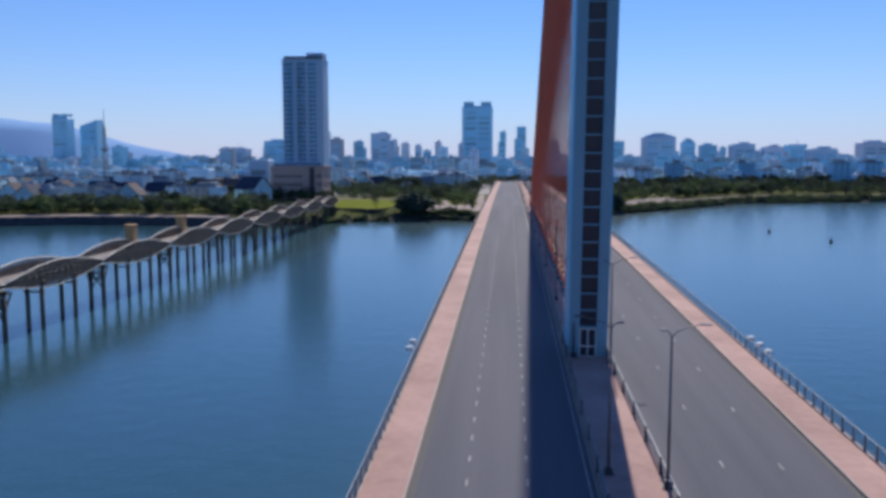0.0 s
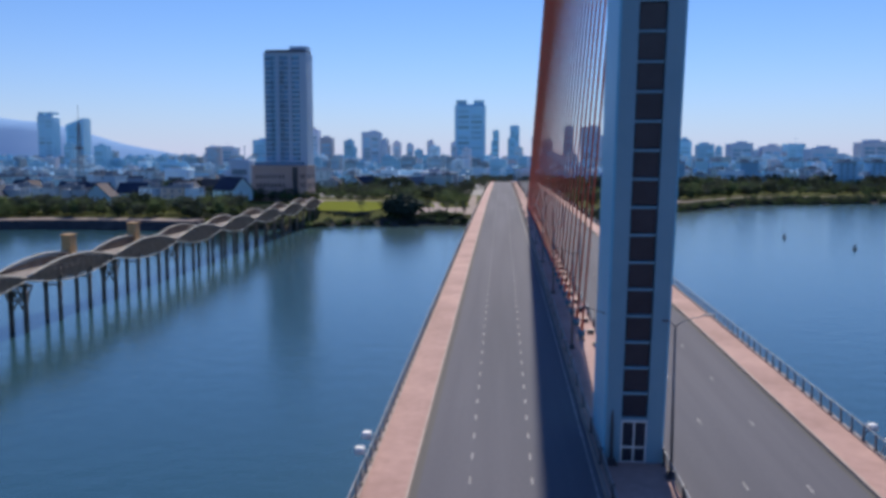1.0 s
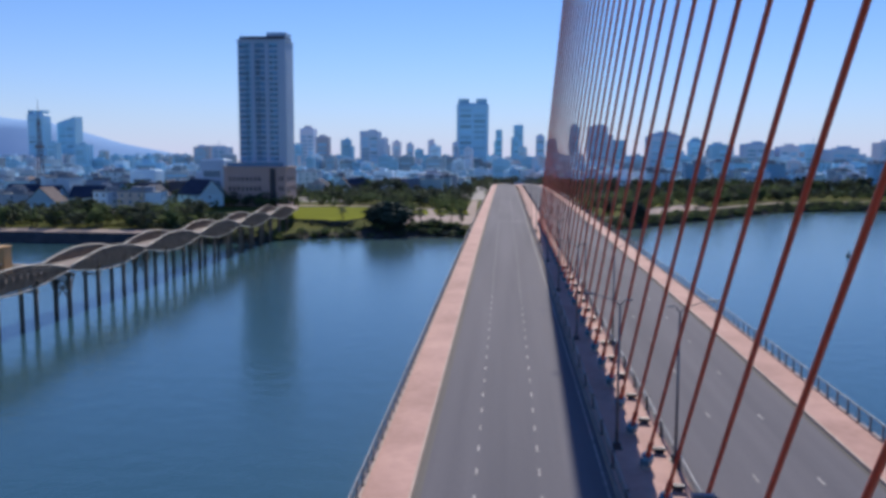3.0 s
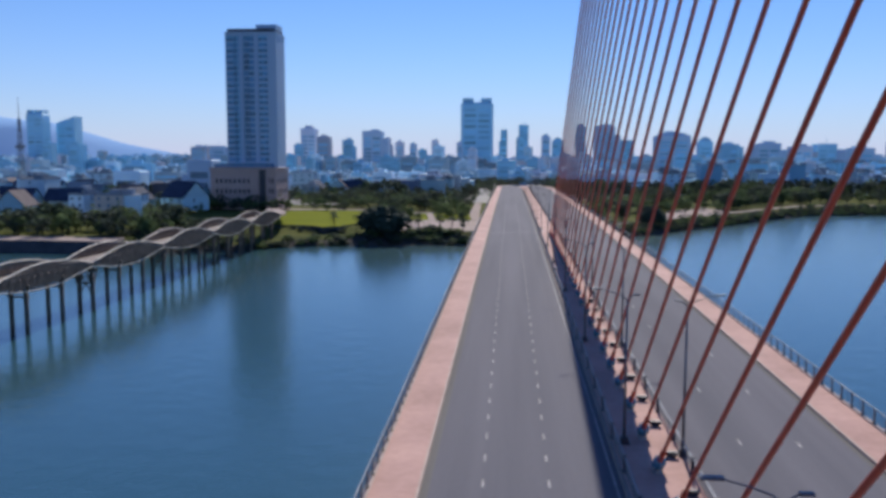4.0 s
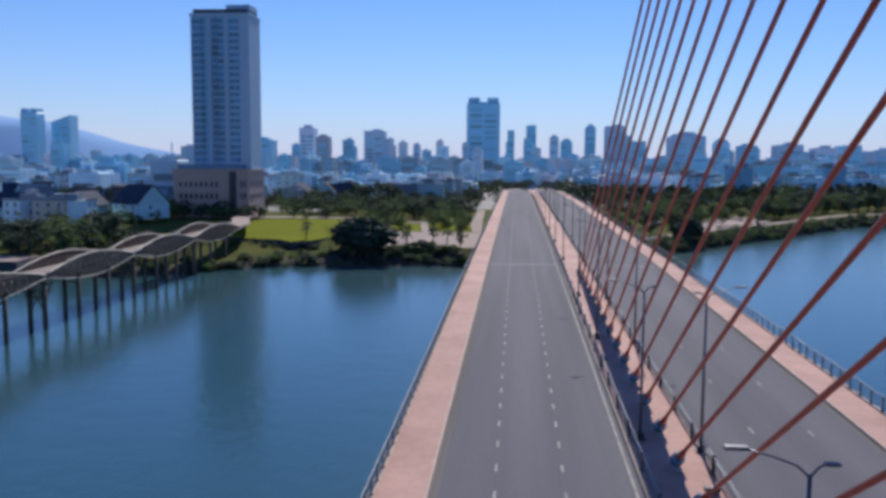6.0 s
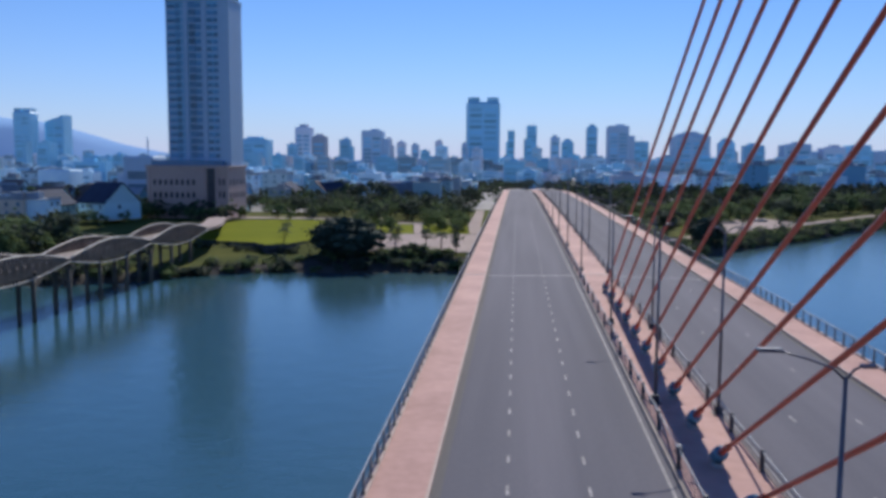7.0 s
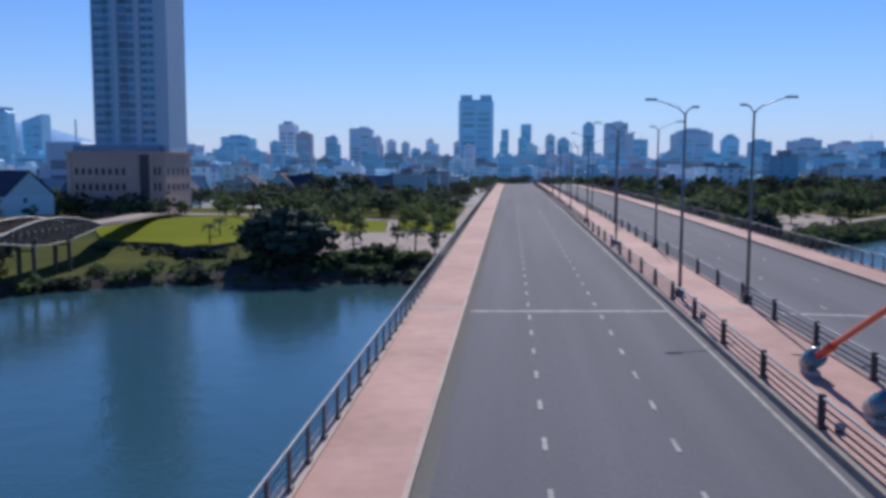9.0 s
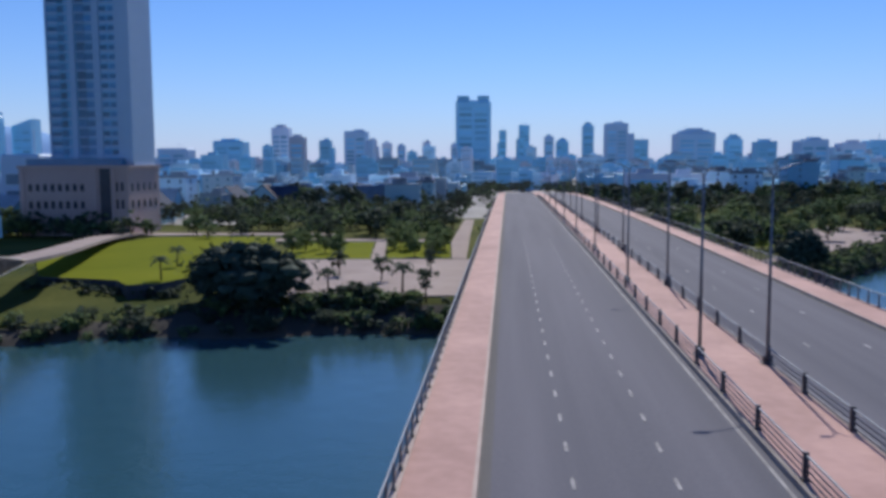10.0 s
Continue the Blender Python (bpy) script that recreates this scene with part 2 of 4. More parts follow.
def tube(bm, pts, r, n=8, r2=None, caps=True):
    """A round tube along the points, tapering from r to r2."""
    pts = [Vector(p) for p in pts]
    rings = []
    for i, p in enumerate(pts):
        d = (pts[min(i + 1, len(pts) - 1)] - pts[max(i - 1, 0)]).normalized()
        u = d.cross(Vector((0, 0, 1)) if abs(d.z) < 0.95 else Vector((1, 0, 0))).normalized()
        v = d.cross(u)
        rr = r if r2 is None else r + (r2 - r) * i / (len(pts) - 1)
        rings.append([bm.verts.new(p + (u * math.cos(a) + v * math.sin(a)) * rr) for a in (2 * math.pi * k / n for k in range(n))])
    for a, b in zip(rings, rings[1:]):
        for k in range(n):
            bm.faces.new((a[k], a[(k + 1) % n], b[(k + 1) % n], b[k]))
    if caps:
        bm.faces.new(rings[0][::-1])
        bm.faces.new(rings[-1])
    bmesh.ops.recalc_face_normals(bm, faces=bm.faces[:]) if len(bm.faces) < 400 else None


def beam(bm, a, b, w, h):
    """A square bar from a to b."""
    a, b = Vector(a), Vector(b)
    d = (b - a).normalized()
    u = d.cross(Vector((0, 0, 1)) if abs(d.z) < 0.95 else Vector((0, 1, 0))).normalized() * (w / 2)
    v = d.cross(u).normalized() * (h / 2)
    q = [[bm.verts.new(p + s * u + t * v) for s, t in ((-1, -1), (1, -1), (1, 1), (-1, 1))] for p in (a, b)]
    for k in range(4):
        bm.faces.new((q[0][k], q[0][(k + 1) % 4], q[1][(k + 1) % 4], q[1][k]))
    bm.faces.new(q[0][::-1])
    bm.faces.new(q[1])


# ---- the plan ----
XC, K1, K2, K3 = 7.9, 2.28, 14.0, 16.85       # axis of the bridge; half widths: median, carriageways, edge
DECK0, DECK1 = -300.0, 930.0
LAND = 4.5


def road(y):
    """Height of the carriageway along the bridge."""
    if y < 640:
        return 16.3 - 2.2e-5 * (y - 400) ** 2
    d = min(y - 640, 147)
    return 15.03 - 0.01056 * d - 1e-4 * d * d - 0.04 * max(0, y - 787)


def fall(x):
    """Cross slope: the carriageways and footways drop away from the central reserve."""
    return -0.018 * max(0.0, abs(x - XC) - K1)


def steps(y0, y1, s=8.0):
    n = max(1, round((y1 - y0) / s))
    return [y0 + (y1 - y0) * i / n for i in range(n + 1)]


def swept(bm, x0, x1, lo, hi, y0, y1):
    """A bar of box section that follows the road's height."""
    rings = [[bm.verts.new((x, y, road(y) + fall(x) + z)) for x, z in ((x0, lo), (x1, lo), (x1, hi), (x0, hi))] for y in steps(y0, y1)]
    for a, b in zip(rings, rings[1:]):
        for k in range(4):
            bm.faces.new((a[k], b[k], b[(k + 1) % 4], a[(k + 1) % 4]))
    bm.faces.new(rings[0])
    bm.faces.new(rings[-1][::-1])


def one_swept(*a):
    bm = bmesh.new()
    swept(bm, *a)
    return bm


def shore(x):
    """The far bank's waterline."""
    xs = (-3000, -600, -260, -216, -150, -112, -98, -88, -60, 20, 60, 120, 170, 290, 600, 3000)
    ys = (250, 330, 413, 427, 425, 424, 434, 447, 457, 466, 515, 585, 645, 680, 760, 900)
    return float(np.interp(x, xs, ys)) + 2.5 * noise.noise((x * 0.05, 3.0, 0)) + 1.2 * noise.noise((x * 0.3, 8.0, 0))


def bank(x, o):
    """Height of the ground at o metres behind the waterline; a low terrace lies in front of the lawn."""
    if o <= -6:
        return -3.0
    deep = 36 + max(0.0, 456 - shore(x))
    if -128 < x < -58 and o < deep:
        return -3.0 + 4.6 * min(1, (o + 6) / 11) + 0.6 * max(0, o - 5) / 25 + (0 if o < deep - 6 else (LAND - 2.3) * (o - deep + 6) / 6)
    return -3.0 + (LAND + 3.0) * min(1, (o + 6) / 18) ** 0.8


def ground():
    bm = bmesh.new()
    xs = sorted(set([-4800, -3600, -2600, -1900, -1400, -1000, -750, -600, -480] + list(range(-400, 420, 6)) + [480, 600, 750, 1000, 1400, 1900, 2600, 3600, 4800]))
    offs = [-3200, -6, -2, 0, 2, 4, 6, 9, 12, 20, 30, 36, 44, 52, 60, 68, 80, 140, 220, 350, 600, 1100, 2200, 4300]
    grid = []
    for x in xs:
        s = shore(x)
        col = []
        for o in offs:
            z = bank(x, o)
            z += 0.5 * noise.noise((x * 0.13, o * 0.2, 1)) * (1 if -6 < o < 15 else 0)
            col.append(bm.verts.new((x, s + o, z)))
        grid.append(col)
    for a, b in zip(grid, grid[1:]):
        for k in range(len(offs) - 1):
            f = bm.faces.new((a[k], b[k], b[k + 1], a[k + 1]))
            town = offs[k] >= 220 or (offs[k] >= 80 and a[0].co.x < -200)
            f.material_index = 1 if k < 7 else 2 if town else 0
    ob = link("ground", bm, [GRASS, EARTH, STREETS], smooth=True)
    tagged(ob, "grassy river bank and flat city ground", "ground", kind="structure")


def water():
    bm = bmesh.new()
    q = [bm.verts.new(c) for c in ((-4900, -4900, 0), (4900, -4900, 0), (4900, 1200, 0), (-4900, 1200, 0))]
    bm.faces.new(q)
    tagged(link("water", bm, WATER), "calm blue river water with soft ripples", "water", kind="structure")


ground()
water()


# ---- the road bridge ----
def bridge():
    g = thing("bridge_girder", pose(0, 0, 0), "grey concrete box girder of the road bridge", "bridge", kind="structure")
    bm = bmesh.new()
    sec = ((-K3 - 0.3, -0.35), (-K3 - 0.3, -0.9), (-6, -3.4), (6, -3.4), (K3 + 0.3, -0.9), (K3 + 0.3, -0.35))
    rings = [[bm.verts.new((XC + x, y, road(y) + z)) for x, z in sec] for y in steps(DECK0, DECK1, 12)]
    for a, b in zip(rings, rings[1:]):
        for k in range(6):
            bm.faces.new((a[k], a[(k + 1) % 6], b[(k + 1) % 6], b[k]))
    part("girder", bm, CONCRETE, g)
    for y in (-260, -200, -140, -80, -20, 340, 390, 440, 490, 540, 590, 640):
        bm = bmesh.new()
        tube(bm, [(XC, y, -3), (XC, y, road(y) - 3.3)], 2.2, 16)
        part("pier", bm, CONCRETE, g)
    for nm, s in (("road_1", -1), ("road_2", 1)):
        a, b = sorted((XC + s * K1, XC + s * K2))
        r = link(nm, one_swept(a, b, -0.35, 0, DECK0, DECK1), ASPHALT)
        tagged(r, "grey asphalt carriageway of three empty lanes", "road", kind="structure")
        a, b = sorted((XC + s * K2, XC + s * K3))
        tagged(link("pavement_" + nm[-1], one_swept(a, b, -0.35, 0.2, DECK0, DECK1), PAVING), "pink terracotta paved footway along the carriageway", "pavement", kind="structure")
    tagged(link("pavement_3", one_swept(XC - K1, XC + K1, -0.35, 0.25, DECK0, DECK1), PAVING), "pink paved central reserve between the carriageways", "pavement", kind="structure")
    for i, (x0, x1, h) in enumerate(((-K2 - 0.15, -K2 + 0.02, 0.215), (K2 - 0.02, K2 + 0.15, 0.215), (-K1 - 0.03, -K1 + 0.2, 0.27), (K1 - 0.2, K1 + 0.03, 0.27), (-K3 - 0.35, -K3, 0.27), (K3, K3 + 0.35, 0.27))):
        k = link("kerb_%d" % (i + 1), one_swept(XC + x0, XC + x1, -0.3, h, DECK0, DECK1), KERBDARK if i in (2, 3) else KERB)
        tagged(k, "pale concrete kerb stone", "kerb", kind="structure")
    for i, (x0, x1) in enumerate(((-K2 + 0.02, -K2 + 0.5), (K2 - 0.4, K2 - 0.02))):
        tagged(link("gutter_%d" % (i + 1), one_swept(XC + x0, XC + x1, -0.1, 0.005, DECK0, DECK1), DUST), "dusty gutter strip beside the kerb", "gutter", kind="structure")


bridge()


def markings():
    lines = thing("road_markings", pose(0, 0, 0), "white dashed lane lines worn on asphalt", "road marking", kind="structure")
    dash = None
    for s in (-1, 1):
        for off in (6.52, 10.4):
            for i in range(100):
                y = 40.9 + 4.19 * i
                if s > 0 and i % 3:
                    continue
                if dash is None:
                    dash = part("dash", one_box(-0.075, -0.6, 0, 0.075, 0.6, 0.012), PAINT, lines)
                    dash.location = (XC + s * off, y, road(y) + fall(XC + s * off) + 0.006)
                else:
                    again("dash", dash, lines, pose(XC + s * off, y, road(y) + fall(XC + s * off) + 0.006))
    for s in (-1, 1):
        a, b = sorted((XC + s * (K1 + 0.32), XC + s * (K1 + 0.46)))
        part("edge_line", one_swept(a, b, -0.05, 0.01, DECK0, DECK1), PAINT, lines)


markings()


def pylon():
    lean = 7.5
    yb = 93.9
    p = thing("bridge_pylon", pose(XC + 0.06, yb, road(yb) + 0.2, lean), "tall pale blue-grey leaning bridge pylon with a column of dark panels", "pylon")
    H, W, D, pw, rec = 139.0, 1.93, 6.6, 0.82, 0.35
    bm = bmesh.new()
    ring = ((-W + 0.12, 0), (-pw, 0), (-pw, rec), (pw, rec), (pw, 0), (W - 0.12, 0), (W, 0.12), (W, D - 0.3), (W - 0.3, D), (-W + 0.3, D), (-W, D - 0.3), (-W, 0.12))
    lo, hi = [[bm.verts.new((x, y, z)) for x, y in ring] for z in (-1.0, H)]
    n = len(ring)
    for k in range(n):
        # Front and recess faces take the greyer, darker colour.
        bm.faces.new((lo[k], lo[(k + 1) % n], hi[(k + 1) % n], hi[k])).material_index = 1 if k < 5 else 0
    bm.faces.new(hi)
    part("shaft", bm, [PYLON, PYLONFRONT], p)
    panel = bar = None
    pitch = 1.725
    for i in range(78):
        z = 3.08 + i * pitch
        if panel is None:
            panel = part("panel", one_box(-pw + 0.03, rec - 0.12, -0.79, pw - 0.03, rec + 0.05, 0.79, bevel=0.06), PANEL, p, "dark louvred panel")
            panel.location = (0, 0, z + pitch / 2)
            bar = part("crossbar", one_box(-pw, 0.06, -0.075, pw, rec, 0.075, bevel=0.02), PYLONFRONT, p)
            bar.location = (0, 0, z)
        else:
            again("panel", panel, p, pose(0, 0, z + pitch / 2))
            again("crossbar", bar, p, pose(0, 0, z))
    bm = bmesh.new()
    for x in (-pw + 0.04, 0, pw - 0.04):
        box(bm, x - 0.05, 0.02, 0, x + 0.05, 0.3, 2.95)
    for z in (0.05, 1.1, 2.9):
        box(bm, -pw, 0.03, z - 0.05, pw, 0.29, z + 0.05)
    frame_of_door = part("door_frame", bm, WHITE, p, "white door frame")
    part("door_leaf", one_box(-pw + 0.08, 0.1, 0.1, -0.04, 0.22, 2.85), PANEL, frame_of_door, "dark glazed door leaf")
    part("door_leaf", one_box(0.04, 0.1, 0.1, pw - 0.08, 0.22, 2.85), PANEL, frame_of_door, "dark glazed door leaf")


pylon()


def stay_cables():
    tl = math.tan(radians(7.5))
    n = 33
    for i in range(n):
        ya = 129.6 + 6.1 * i
        za = road(ya) + 1.05
        zt = 84.75 + 1.6 * i
        yt = 92.6 - tl * (zt - 14) + 3.7
        a, b = Vector((XC, ya, za)), Vector((XC, yt, zt))
        d = (b - a).normalized()
        t = thing("stay_cable", pose(XC, ya, road(ya) + 0.25), "orange-red stay cable rising from a rounded anchor hood", "cable", "stay cables of the bridge")
        o = Vector((XC, ya, road(ya) + 0.25))
        bm = bmesh.new()
        tube(bm, [a - o, b - o], 0.11, 8)
        part("cable", bm, CABLE, t, smooth=True)
        bm = bmesh.new()
        e = Vector((0, d.y, d.z))
        c = a - o
        pts = [c + e * s for s in (-1.35, -1.27, -1.05, -0.4, 0.15, 0.28)]
        rad = (0.12, 0.24, 0.33, 0.39, 0.38, 0.23)
        rings = []
        for q, r in zip(pts, rad):
            v = e.cross(Vector((1, 0, 0)))
            rings.append([bm.verts.new(q + (Vector((1, 0, 0)) * math.cos(k * math.pi / 6) + v * math.sin(k * math.pi / 6)) * r) for k in range(12)])
        # Upper rings take the sky-lit blue, lower rings the plain grey.
        for j, (u, w) in enumerate(zip(rings, rings[1:])):
            for k in range(12):
                bm.faces.new((u[k], u[(k + 1) % 12], w[(k + 1) % 12], w[k])).material_index = 0 if j > 2 else 1
        bm.faces.new(rings[0][::-1]).material_index = 1
        bm.faces.new(rings[-1])
        hood = part("anchor_hood", bm, [HOODSKY, HOODGREY], t, "rounded grey anchor hood, sky light coloured blue into its upper end", smooth=True)
        bm = bmesh.new()
        tube(bm, [a + d * 0.2 - o, a + d * 1.8 - o], 0.17, 10)
        part("collar", bm, CABLE, hood, "red steel collar", smooth=True)
        part("footing", one_box(-0.26, 0.1, -0.05, 0.26, 0.95, 0.22, bevel=0.05), CONCRETE, t)


stay_cables()


def railing(name, x, y0, y1, pitch, foot, high, post_w, rails, material, label, inward):
    r = thing(name, pose(x, 0, 0), label, "railing", kind="structure")
    post = None
    foot += fall(x)
    ys = steps(y0, y1, pitch)
    rest = bmesh.new()
    for y in ys:
        if y > 450:
            box(rest, -post_w / 2, y - 0.09, road(y) + foot, post_w / 2, y + 0.09, road(y) + foot + high)
        elif post is None:
            bm = bmesh.new()
            box(bm, -post_w / 2, -0.09, 0, post_w / 2, 0.09, high, bevel=0.02)
            box(bm, -post_w / 2 - 0.04, -0.13, 0, post_w / 2 + 0.04, 0.13, 0.12)
            post = part("post", bm, material, r)
            post.location = (0, y, road(y) + foot)
        else:
            again("post", post, r, pose(0, y, road(y) + foot))
    tagged(part("far_post", rest, material, r), kind="stuff")
    for z, rr in rails:
        bm = bmesh.new()
        tube(bm, [(0, y, road(y) + foot + z) for y in steps(y0, y1, 10)], rr, 6)
        part("rail", bm, RAIL if rr > 0.045 else material, r, smooth=True)
    return r


POST = mat("grey brown post paint", (0.09, 0.085, 0.09), (0.15, 0.14, 0.14), 1.0, 0.5, 0.1)
OUT = ((1.12, 0.05), (0.92, 0.018), (0.72, 0.018), (0.52, 0.018), (0.32, 0.018))
MED = ((0.98, 0.05), (0.72, 0.035), (0.47, 0.035), (0.22, 0.035))
railing("railing_1", XC - K3 - 0.17, 20, 620, 2.05, 0.27, 1.12, 0.09, OUT, POST, "grey steel railing along the footway edge", 1)
railing("railing_2", XC + K3 + 0.17, 20, 620, 2.05, 0.27, 1.12, 0.09, OUT, POST, "grey steel railing along the footway edge", -1)
railing("railing_3", XC - K1 + 0.28, 20.6, 640.6, 6.1, 0.25, 1.1, 0.2, MED, DARK, "dark steel railing along the central reserve", 1)
railing("railing_4", XC + K1 - 0.28, 20.6, 640.6, 6.1, 0.25, 1.1, 0.2, MED, DARK, "dark steel railing along the central reserve", -1)


def street_lamp():
    t = thing("street_lamp", pose(0, 0, 0), "tall grey steel street lamp on the central reserve", "street lamp", "lamps of the bridge")
    bm = bmesh.new()
    tube(bm, [(0, 0, 0), (0, 0, 10.85)], 0.11, 10, 0.06)
    part("pole", bm, LAMP, t, smooth=True)
    bm = bmesh.new()
    box(bm, -0.25, -0.25, 0, 0.25, 0.25, 0.5, bevel=0.06)
    box(bm, -0.35, -0.35, -0.02, 0.35, 0.35, 0.08)
    part("base", bm, DARK, t, "dark box base")
    bm = bmesh.new()
    tube(bm, [(0, 0, 10.75), (-0.35, 0, 11.12), (-1.0, 0, 11.38), (-1.75, 0, 11.6)], 0.04, 8, 0.03)
    tube(bm, [(0, 0, 10.75), (0.22, 0, 11.08), (0.42, 0, 11.2)], 0.04, 8)
    arm = part("arm", bm, LAMP, t, smooth=True)
    bm = bmesh.new()
    box(bm, -2.35, -0.15, 11.57, -1.65, 0.15, 11.69, bevel=0.045)
    part("lamp_head", bm, LAMP, arm)
    bm = bmesh.new()
    box(bm, 0.36, -0.12, 11.14, 0.8, 0.12, 11.26, bevel=0.04)
    part("lamp_head", bm, LAMP, arm)
    return t


first = street_lamp()
LAMPS = (61.0, 91.5, 123.4, 155.8, 188.0, 218.2, 249.1, 279.3, 304.9) + tuple(342.0 + 31.5 * i for i in range(9))
for i, y in enumerate(LAMPS):
    for s in (-1, 1):
        yy = y if s > 0 else y + 2.0
        m = pose(XC + (-1.35 if s < 0 else 2.05), yy, road(yy) + 0.25, 0, 0, 0 if s < 0 else 180)
        if i == 0 and s < 0:
            first.matrix_basis = m
            one = first
        else:
            one = copy_thing(first, m)
        one.scale = (1, 1, 0.88 if y < 260 else 1.0)


def joint():
    y = 340.2
    for nm, s in (("trim_1", -1), ("trim_2", 1)):
        a, b = sorted((XC + s * (K1 + 0.5), XC + s * (K2 - 0.3)))
        tagged(link(nm, one_swept(a, b, -0.05, 0.012, y - 0.25, y + 0.25), PAINT), "pale expansion joint across the carriageway", "expansion joint", kind="structure")
    for nm, x0, x1, h in (("trim_3", -K3, -K2 - 0.25, 0.2), ("trim_4", -K1 + 0.45, K1 - 0.45, 0.25), ("trim_5", K2 + 0.25, K3, 0.2)):
        tagged(link(nm, one_swept(XC + x0, XC + x1, 0.0, h + 0.01, y - 0.2, y + 0.2), CONCRETE), "grey cover plate of the expansion joint", "expansion joint", kind="structure")


joint()


# ---- the old truss footbridge ----
def footbridge():
    XN, XF, Z0 = -92.3, -99.4, 10.4
    span = 39.2
    f = thing("footbridge", pose(0, 0, 0), "old steel footbridge with wavy lens-shaped trusses on tall piles", "bridge")
    y0 = 159.0 - span * 4
    y1 = 159.0 + span * 8
    part("deck", one_box(XF + 0.4, y0, Z0 - 0.5, XN - 0.4, y1, Z0 + 0.25), OLDDECK, f, "worn pale walking deck")
    for k in range(12):
        ya = y0 + span * k
        for x in (XN, XF):
            n = 32
            up = [(x, ya + span * u, Z0 + 0.3 + 2.45 * math.sin(math.pi * u)) for u in np.linspace(0, 1, n + 1)]
            dn = [(x, ya + span * u, Z0 - 0.3 - 2.0 * math.sin(math.pi * u)) for u in np.linspace(0, 1, n + 1)]
            for chord in (up, dn):
                bm = bmesh.new()
                tube(bm, chord[::2], 0.17, 6)
                part("chord", bm, CHORD, f, smooth=True)
            bm = bmesh.new()
            for j in range(n):
                beam(bm, up[j], dn[j + 1], 0.2, 0.3)
                beam(bm, dn[j], up[j + 1], 0.2, 0.3)
                if j % 2 == 0:
                    beam(bm, up[j], dn[j], 0.26, 0.3)
            part("lattice", bm, LATTICE, f, "brown riveted lattice")
            for z, u in ((-1.2, 7.0), (-0.5, 2.5), (0.2, 1.5), (0.9, 5.0)):
                bm = bmesh.new()
                beam(bm, (x, ya + u, Z0 + z), (x, ya + span - u, Z0 + z), 0.18, 0.45)
                part("stringer", bm, LATTICE, f)
        for j in range(3):
            yb = ya + span * j / 3
            main = j == 0
            for x in (XN - 0.3, XN - 3.3):
                bm = bmesh.new()
                tube(bm, [(x, yb, -3), (x, yb, Z0 - 1.2)], 0.5 if main else 0.45, 10)
                part("pier_leg", bm, PILE, f, smooth=True)
            part("pier_cap", one_box(XF - 0.6, yb - 0.4, Z0 - 1.5, XN + 0.6, yb + 0.4, Z0 - 0.8), PILE, f)
            for z in (6.2, 7.6) if main else (7.4,):
                bm = bmesh.new()
                beam(bm, (XN + 0.4, yb, z), (XN - 4.0, yb, z), 0.3, 0.35)
                part("brace", bm, LATTICE, f)
            if main:
                for x in (XN - 0.3, XN - 3.3):
                    for a, b in (((x, yb, 5.2), (x, yb + 2.6, 9.0)), ((x, yb, 5.2), (x, yb - 2.6, 9.0)), ((x, yb - 2.8, 8.8), (x, yb + 2.8, 8.8))):
                        bm = bmesh.new()
                        beam(bm, a, b, 0.26, 0.26)
                        part("brace", bm, LATTICE, f)
                for a, b in (((XN - 0.3, yb, 3.5), (XN - 3.3, yb, 8.8)), ((XN - 3.3, yb, 3.5), (XN - 0.3, yb, 8.8))):
                    bm = bmesh.new()
                    beam(bm, a, b, 0.26, 0.26)
                    part("brace", bm, LATTICE, f)
    bm = bmesh.new()
    rings = []
    for u in np.linspace(0, 1, 12):
        x, y, z = -95.9 - 31 * (3 * u * u - 2 * u ** 3) ** 0.85, y1 + 0.1 + 130 * u, Z0 + 0.25 - 5.6 * u ** 1.25
        rings.append([bm.verts.new((x + dx, y, z + dz)) for dx, dz in ((-3.5, -0.7), (3.5, -0.7), (3.5, 0), (-3.5, 0))])
    for p, q in zip(rings, rings[1:]):
        for k in range(4):
            bm.faces.new((p[k], p[(k + 1) % 4], q[(k + 1) % 4], q[k]))
    bm.faces.new(rings[0][::-1])
    bm.faces.new(rings[-1])
    part("ramp", bm, PLAZA, f, "pale ramp down to the park")
    for y in (230.0, 265.0):
        t = thing("gate_tower", pose(XF - 0.5, y, Z0 + 0.2), "ochre clad gate tower on the footbridge", "tower", "gate towers of the footbridge")
        bm = bmesh.new()
        box(bm, -1.15, -1.4, 0, 1.15, 1.4, 5.4, bevel=0.12)
        part("body", bm, OCHRE, t)
        part("cap", one_box(-1.3, -1.55, 5.4, 1.3, 1.55, 5.65), OCHRE, t)


footbridge()


